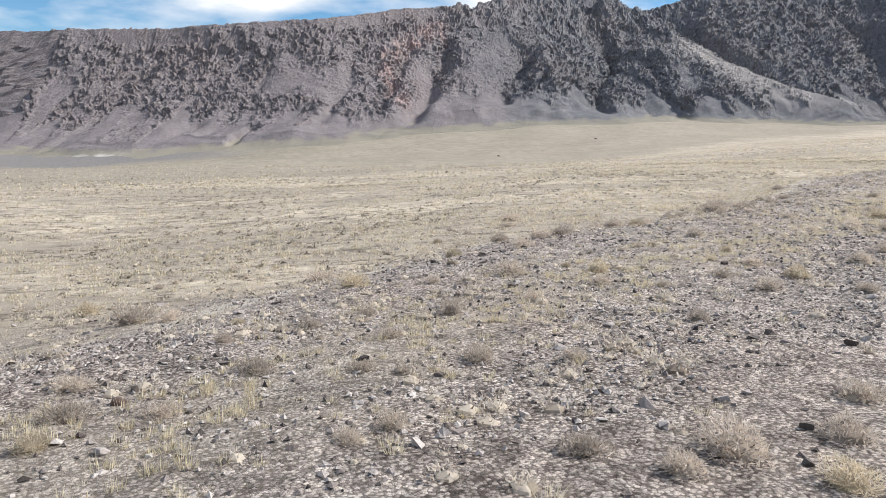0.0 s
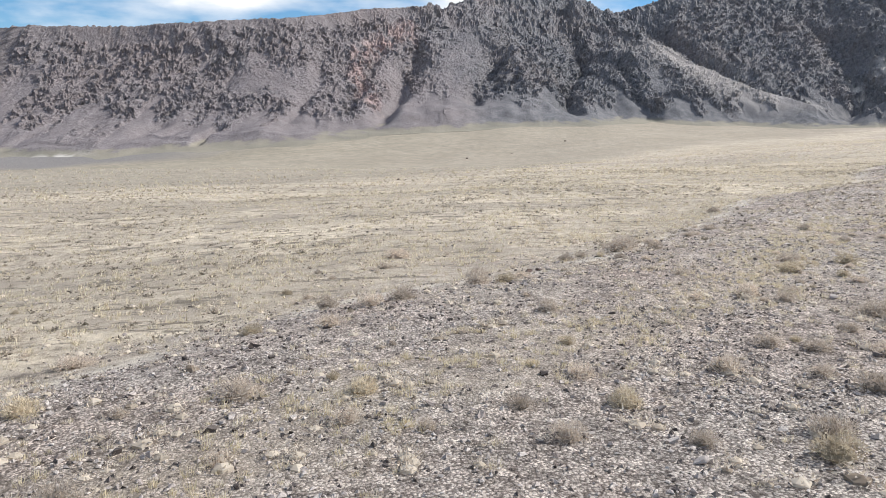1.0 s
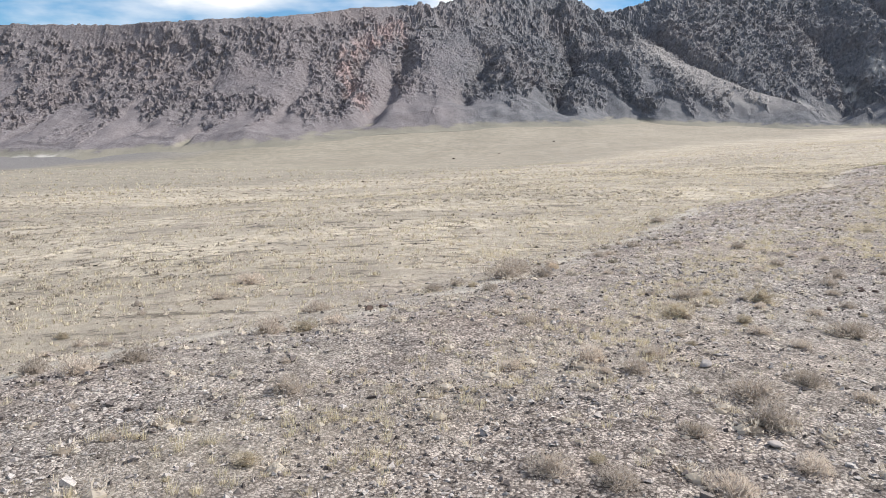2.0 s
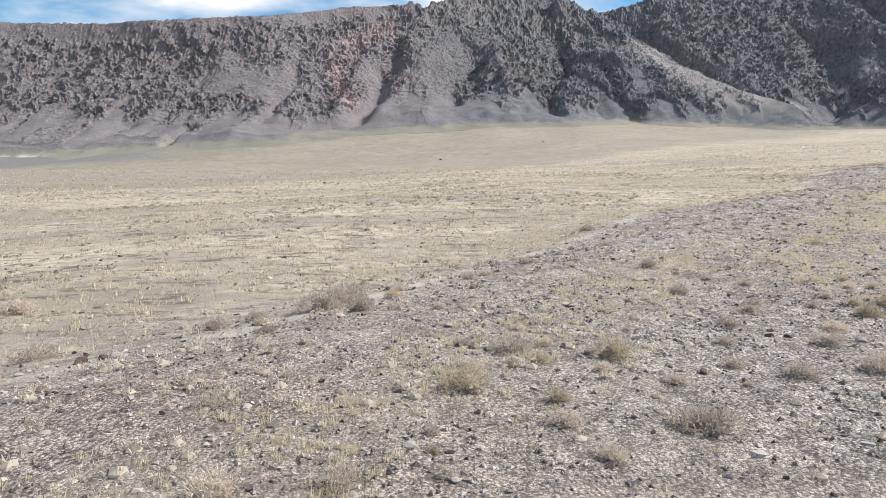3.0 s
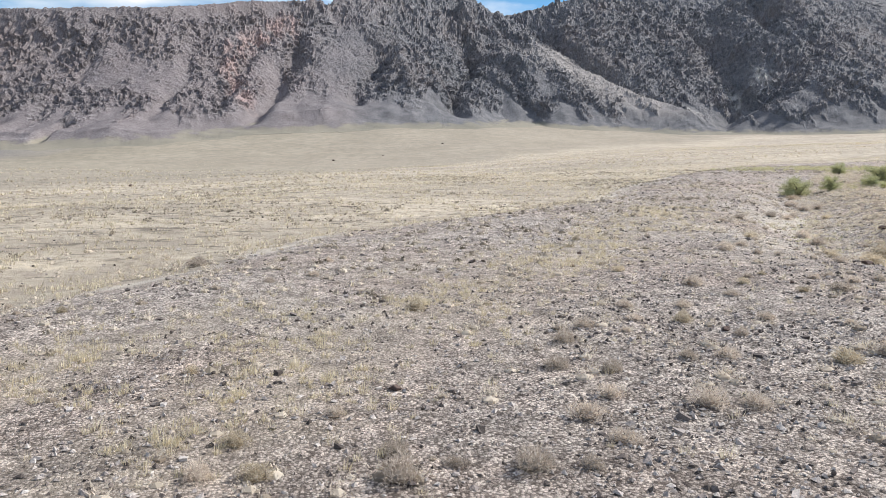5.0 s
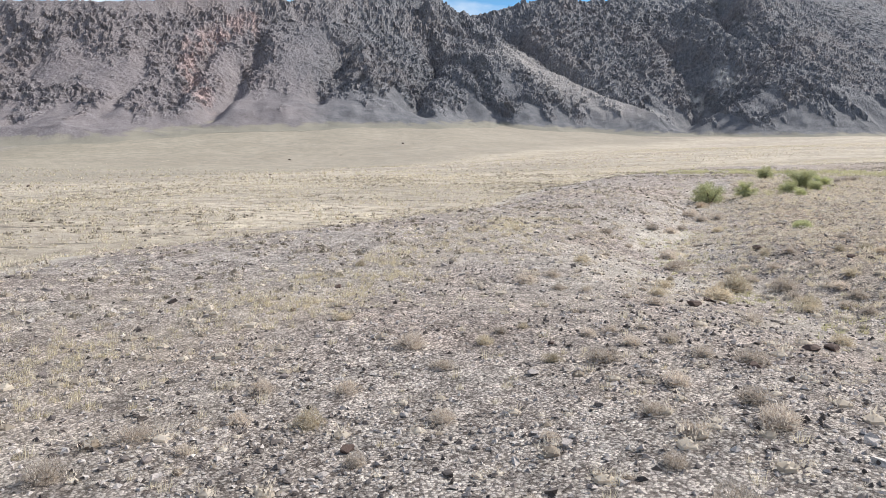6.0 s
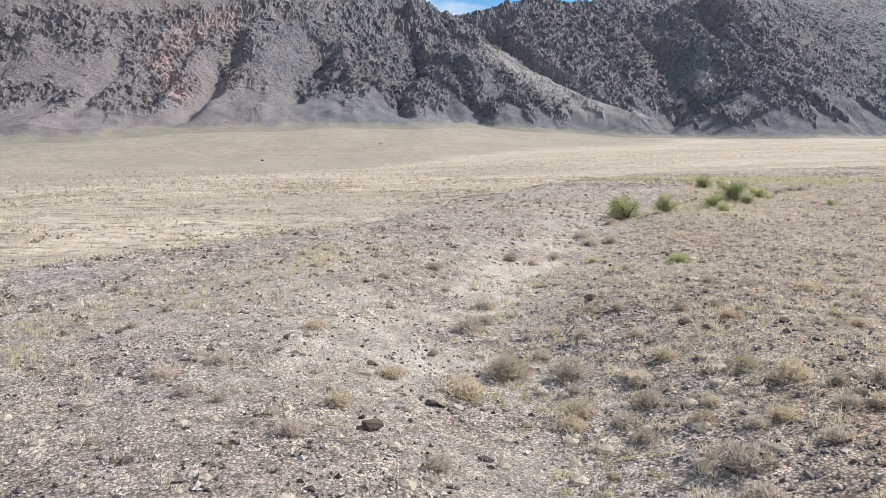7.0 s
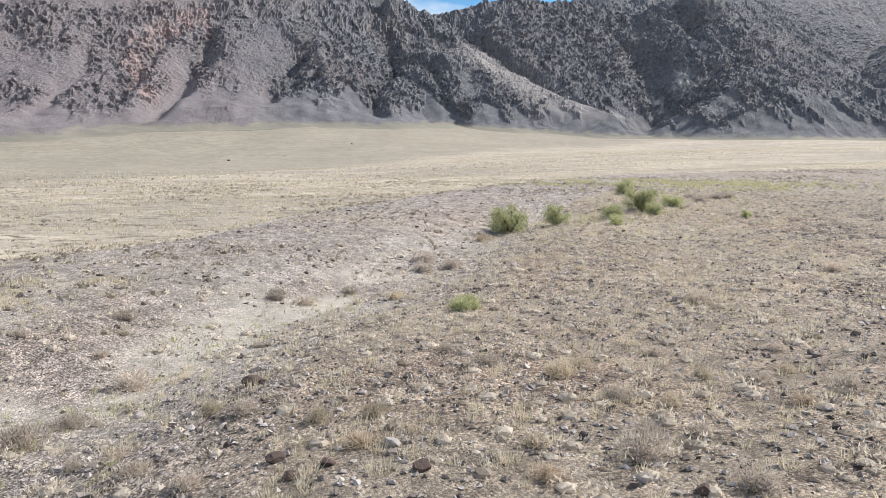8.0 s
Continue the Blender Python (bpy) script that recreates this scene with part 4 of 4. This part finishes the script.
def build_rest_of_shrubs():
    """Smaller shrubs between: the nearer ones single, the far ones one mass."""
    r = np.random.default_rng(8)
    xs, ys = scatter(2600, -20, 115, 8, 105, lambda x, y: smooth(3, 8, corridor(x, y)) * (1 - smooth(24, 42, corridor(x, y))) * smooth(-0.2, 0.3, fbm(x / 8, y / 8, 3, 120)), r)
    n = 0
    for x, y in zip(xs, ys):
        w = r.uniform(0.22, 0.5)
        if n < 130 and all((x - a) ** 2 + (y - b) ** 2 > (0.5 * (w + c) + 0.2) ** 2 for a, b, c in TAKEN):
            plant("straw" if r.uniform() < 0.22 else "grey", float(x), float(y), float(w), r)
            TAKEN.append((x, y, w))
            n += 1
    bank = lambda x, y: np.where((nearest(x, y, GULLY)[1] < 0) & (x > 50), 1.3, 0.62) * smooth(3, 8, corridor(x, y)) * (1 - smooth(30, 52, corridor(x, y))) * smooth(-0.45, 0.15, fbm(x / 5, y / 5, 3, 125))
    xs, ys = scatter(36000, -20, 118, 4, 108, bank, r)
    size = 0.18 + 0.42 * r.uniform(0, 1, len(xs)) ** np.where((xs > 54) & (nearest(xs, ys, GULLY)[1] < 0), 1.3, 2.0)
    spot = (xs, ys, surface(xs, ys) - 0.02, size)
    v, f = together(cushions_soup(*spot, 44, r, 0.66, 0.15, 0.036, 0.2), cores_soup(*spot, r, 0.62, 5, 2))
    tagged(new("small_shrubs", soup("small_shrubs", v, f, MAT_BRUSH)), "small dry grey cushion plants between the stones", "shrubs", kind="stuff")
    xs, ys = scatter(80000, -110, 260, 22, 190, lambda x, y: smooth(18, 34, corridor(x, y)) * (1 - 0.75 * smooth(60, 150, corridor(x, y))) * smooth(-0.25, 0.35, fbm(x / 16, y / 16, 3, 130)), r)
    size = 0.2 + 0.55 * r.uniform(0, 1, len(xs)) ** 1.8
    spot = (xs, ys, surface(xs, ys) - 0.03, size)
    v, f = together(cushions_soup(*spot, 14, r, 0.42, 0.13, 0.07, 0.2), cores_soup(*spot, r, 0.6, 5, 1))
    tagged(new("far_shrubs", soup("far_shrubs", v, f, MAT_SCRUB)), "countless low grey-brown shrubs across the grassland", "shrubs", kind="stuff")
    xs, ys = scatter(17000, 62, 160, 56, 135, lambda x, y: np.where(nearest(x, y, GULLY)[1] < 0, 0.85, 0.0) * smooth(14, 24, corridor(x, y)) * (1 - smooth(60, 85, corridor(x, y))) * smooth(-0.4, 0.2, fbm(x / 6, y / 6, 3, 134)), r)
    size = 0.18 + 0.4 * r.uniform(0, 1, len(xs)) ** 1.5
    spot = (xs, ys, surface(xs, ys) - 0.03, size)
    v, f = together(cushions_soup(*spot, 16, r, 0.5, 0.14, 0.06, 0.2), cores_soup(*spot, r, 0.55, 5, 1))
    tagged(new("bank_shrubs", soup("bank_shrubs", v, f, MAT_BRUSH)), "low dry shrubs crowded on the brown bank above the gully", "shrubs", kind="stuff")
    xs, ys = scatter(46000, -260, 420, 120, 420, lambda x, y: 0.4 * smooth(85, 140, corridor(x, y)) * (1 - 0.6 * smooth(180, 330, corridor(x, y))) * smooth(-0.2, 0.35, fbm(x / 35, y / 18, 3, 132)) * (1 - 0.6 * apron_cover(x, y)), r)
    size = 0.4 + 0.7 * r.uniform(0, 1, len(xs)) ** 1.6
    spot = (xs, ys, surface(xs, ys) - 0.03, size)
    v, f = together(cushions_soup(*spot, 6, r, 0.4, 0.13, 0.09, 0.2), cores_soup(*spot, r, 0.6, 5, 1))
    tagged(new("distant_shrubs", soup("distant_shrubs", v, f, MAT_SCRUB)), "distant low brown shrubs dotted over the plain", "shrubs", kind="stuff")




def build_grass():
    r = np.random.default_rng(9)

    def near(x, y):
        straw = cover(x, y)[0]
        right = np.where((nearest(x, y, GULLY)[1] < 0) & (x > 50), 0.75 - 0.5 * smooth(12, 24, nearest(x, y, GULLY)[0]), 0.0)
        band = np.maximum(0.14 * smooth(0.12, 0.42, fbm(x / 7 + 3, y / 12, 4, 140)), right)
        return np.clip(0.12 * straw + 0.012 + 0.6 * band * smooth(-0.25, 0.15, fbm(x / 2.2, y / 2.2, 2, 150)), 0, 1) * smooth(2, 6, corridor(x, y)) * (1 - smooth(36, 52, corridor(x, y)))

    xs, ys = scatter(150000, -25, 118, 5, 112, near, r)
    tufts("grass_tufts", xs, ys, r.uniform(0.10, 0.27, len(xs)), 28, 0.011, r, "pale yellow dry grass tufts on gravel")
    # the runs: thickest in the middle
    rx, ry = [], []
    for course, k in ((GRASS_RUN, 2600), (GRASS_RUN_EAST, 2300)):
        t, off = r.uniform(0, 1, k), r.normal(0, 1.5, k)
        line = np.array(course, float)
        at = np.concatenate([[0], np.cumsum(np.hypot(*np.diff(line, axis=0).T))])
        x, y = np.interp(t * at[-1], at, line[:, 0]) + 0.72 * off, np.interp(t * at[-1], at, line[:, 1]) - 0.69 * off
        ok = r.uniform(0, 1, k) < 0.12 + 0.85 * smooth(-0.15, 0.25, fbm(x / 2.5, y / 2.5, 3, 146))
        rx, ry = np.concatenate([rx, x[ok]]), np.concatenate([ry, y[ok]])
    ob = tufts("yellow_grass", rx, ry, r.uniform(0.10, 0.25, len(rx)), 26, 0.012, r, "taller yellow dry grass in a strip across the gravel")
    ob.data.materials[0] = MAT_YELLOW
    xs, ys = scatter(200000, -130, 260, 24, 220, lambda x, y: cover(x, y)[0] * smooth(22, 34, corridor(x, y)) * (1 - 0.92 * smooth(45, 150, corridor(x, y))) * smooth(-0.4, 0.3, fbm(x / 5, y / 5, 3, 160)), r)
    tufts("grassland", xs, ys, r.uniform(0.14, 0.30, len(xs)), 7, 0.05, r, "straw-coloured steppe grass covering the plain")
    xs, ys = scatter(60000, -320, 520, 110, 520, lambda x, y: cover(x, y)[0] * smooth(75, 130, corridor(x, y)) * (1 - 0.75 * smooth(200, 420, corridor(x, y))) * smooth(-0.2, 0.3, fbm(x / 30, y / 9, 3, 165)), r)
    tufts("far_grassland", xs, ys, r.uniform(0.3, 0.6, len(xs)), 5, 0.22, r, "distant straw-coloured steppe grass on the plain")


def build_stones():
    r = np.random.default_rng(10)

    def bare(x, y):
        straw, sand = cover(x, y)
        return np.clip((1 - 0.6 * straw) * (1 - 0.6 * sand), 0.05, 1) * smooth(2, 5, corridor(x, y))

    def strip(n, lo, hi, keep):
        x, c = r.uniform(-24, 112, n), r.uniform(lo, hi, n)
        y = 0.70 * x + c / 0.82
        ok = r.uniform(0, 1, n) < keep(x, y)
        return x[ok], y[ok]

    patchy = lambda x, y: 0.3 + 0.7 * smooth(-0.3, 0.3, fbm(x / 5, y / 5, 3, 170))
    fx, fy = strip(185000, 6, 30, lambda x, y: bare(x, y) * patchy(x, y) * (1 - 0.85 * smooth(14, 28, corridor(x, y))))
    v, f = chips_soup(fx, fy, 0.035 + 0.075 * r.uniform(0, 1, len(fx)) ** 1.8, r)
    tagged(new("gravel", soup("gravel", v, f, MAT_STONE)), "loose angular grey and brown gravel", "gravel", kind="stuff")
    cx, cy = strip(26000, 3, 64, lambda x, y: bare(x, y) * patchy(x, y) * (1 - 0.5 * smooth(25, 60, corridor(x, y))))
    v, f = stones_soup(cx, cy, 0.065 + 0.13 * r.uniform(0, 1, len(cx)) ** 3.5, r)
    tagged(new("stones", soup("stones", v, f, MAT_STONE)), "scattered larger angular stones on the gravel", "stones", kind="stuff")


def boulder(x, y, width, seed, dark=True):
    bm = bmesh.new()
    bmesh.ops.create_icosphere(bm, subdivisions=3, radius=0.5)
    r = np.random.default_rng(seed)
    planes = [(Vector(r.normal(0, 1, 3)).normalized(), r.uniform(0.27, 0.42)) for _ in range(11)]
    for v in bm.verts:
        for nrm, d in planes:
            over = v.co.dot(nrm) - d
            if over > 0:
                v.co -= nrm * over
        v.co += v.co.normalized() * 0.035 * noise.noise(v.co * 5 + Vector((seed, 0, 0)))
        v.co.z *= 0.55
    ob = part("rock" if width < 0.8 else "boulder", bm, MAT_DARKROCK if dark else MAT_STONE)
    s = width * 0.95
    ob.matrix_world = Matrix.LocRotScale((x, y, float(surface(x, y)) + 0.12 * s), Euler((0, 0, r.uniform(0, 6.28))), (s, s, s))
    return tagged(ob, "dark brown angular rock lying on the gravel" if dark else "pale grey angular rock lying on the gravel", "rock", "loose rocks")


def green_bush(x, y, width, seed, height=1.0):
    """A tamarisk-like bush: several bent stems and many small leaf sprays."""
    r = np.random.default_rng(seed)
    root = new("green_bush")
    root.location = (x, y, float(surface(x, y)))
    bm = bmesh.new()
    heads = []
    for _ in range(9):
        a, reach, top = r.uniform(0, 6.28), r.uniform(0.15, 0.5) * width, r.uniform(0.22, 0.55) * width * height
        p0, p1 = Vector((0.05 * math.cos(a), 0.05 * math.sin(a), -0.05)), Vector((reach * math.cos(a), reach * math.sin(a), top))
        pm = (p0 + p1) / 2 + Vector((r.normal(0, 0.05), r.normal(0, 0.05), 0.08)) * width
        rings = []
        for p, rad in ((p0, 0.035 * width), (pm, 0.022 * width), (p1, 0.008 * width)):
            rings.append([bm.verts.new(p + Vector((rad * math.cos(q * 1.2566), rad * math.sin(q * 1.2566), 0))) for q in range(5)])
        for lo, hi in zip(rings, rings[1:]):
            for q in range(5):
                bm.faces.new((lo[q], lo[(q + 1) % 5], hi[(q + 1) % 5], hi[q]))
        heads += [(pm * 0.8, 0.24 * width), (p1, 0.2 * width), ((pm + p1) / 2, 0.26 * width), (Vector((p1.x, p1.y, p1.z * 0.3)), 0.2 * width)]
    part("stem_cluster", bm, MAT_BARK, root)
    vs = []
    for c, rad in heads:
        k = 210
        d = r.normal(0, 1, (k, 3))
        d /= np.linalg.norm(d, axis=1)[:, None]
        p = np.array(c) + d * rad * r.uniform(0.2, 1.0, (k, 1)) * np.array([1, 1, 0.8])
        p[:, 2] = np.maximum(p[:, 2], 0.03)
        u, w = r.normal(0, 1, (k, 3)) * 0.017 * width, r.normal(0, 1, (k, 3)) * 0.017 * width
        vs.append(np.stack([p, p + u + [0, 0, 0.03 * width], p + w], 1).reshape(-1, 3))
    v = np.concatenate(vs)
    leaves = new("foliage", soup("foliage", v, np.arange(len(v)).reshape(-1, 3), MAT_LEAF))
    leaves.parent = root
    return tagged(root, "green leafy bush growing in the dry gully", "bush", "green bushes in the gully")


build_rest_of_shrubs()
build_grass()
build_stones()
for k, (x, y, w) in enumerate(ROCK_A):
    boulder(x, y, w, 300 + k, k != 17)
boulder(10.9, 36.6, 0.45, 345, False)


def build_loose_rocks():
    """Larger single stones on the rise, of four shapes."""
    r = np.random.default_rng(12)
    kinds = [boulder(-4.0 - 0.9 * k, 14.0 + 3.1 * k, 0.24, 350 + k, k == 0) for k in range(4)]
    for _ in range(130):
        x, c = r.uniform(-8, 84), r.uniform(7, 30)
        y, s = 0.70 * x + c / 0.82, r.uniform(0.13, 0.30)
        m = Matrix.LocRotScale((x, y, float(surface(x, y)) + 0.12 * s), Euler((r.normal(0, 0.2), r.normal(0, 0.2), r.uniform(0, 6.28))), None)
        copy_thing(kinds[int(r.integers(4))], m).scale = (s, s * r.uniform(0.7, 1.1), s * r.uniform(0.7, 1.1))


build_loose_rocks()
# dark boulders far out on the plain
for k, (x, y, w) in enumerate([(0.9, 169.5, 0.9), (37.2, 228.6, 1.0), (39.4, 528.9, 2.2), (73.6, 548.9, 2.0), (124.5, 608.1, 2.4)]):
    boulder(x, y, w, 330 + k)
for k, (x, y, w, h) in enumerate([(77.2, 94.1, 2.65, 1.02), (80.1, 93.5, 1.66, 1.32), (83.4, 92.9, 1.54, 1.04), (87.6, 96.9, 2.45, 1.01), (93.0, 109.8, 1.65, 1.36), (90.7, 98.1, 1.54, 0.89), (87.4, 94.4, 1.17, 1.06), (82.0, 89.4, 0.88, 1.12), (91.7, 90.8, 0.85, 0.92), (67.8, 70.1, 1.15, 0.42)]):
    green_bush(x, y, w, 400 + k, h)


def build_green_grass():
    """Fresh grass where the gully holds water."""
    r = np.random.default_rng(14)
    spot = lambda x, y: np.exp(-((x - 112) / 14) ** 2 - ((y - 132) / 14) ** 2) * smooth(-0.3, 0.25, fbm(x / 5, y / 5, 3, 210)) + 0.4 * np.exp(-((x - 85) / 6) ** 2 - ((y - 96) / 4) ** 2) * smooth(-0.1, 0.3, fbm(x / 3, y / 3, 3, 211))
    xs, ys = scatter(26000, 60, 150, 82, 165, spot, r)
    ob = tufts("green_grass", xs, ys, r.uniform(0.25, 0.5, len(xs)), 14, 0.045, r, "yellowish green grass around the gully bushes")
    ob.data.materials[0] = MAT_FRESH
    bed = lambda x, y: 0.75 * np.exp(-(nearest(x, y, GULLY)[0] / 1.3) ** 2) * smooth(44, 50, y) * (1 - smooth(68, 80, y)) * smooth(-0.2, 0.25, fbm(x / 2.2, y / 2.2, 3, 214))
    xs, ys = scatter(9000, 52, 74, 44, 82, bed, r)
    ob = tufts("gully_grass", xs, ys, r.uniform(0.10, 0.24, len(xs)), 20, 0.013, r, "yellowish green grass along the bed of the gully")
    ob.data.materials[0] = MAT_FRESH


build_green_grass()
plant("rust", 74.4, 90.6, 1.15, np.random.default_rng(15))
for x, y, w in [(95.2, 101.5, 1.4), (99.1, 105.2, 1.3), (96.8, 105.5, 1.1), (100.4, 105.4, 1.2)]:
    plant("grey", x, y, w, np.random.default_rng(16))
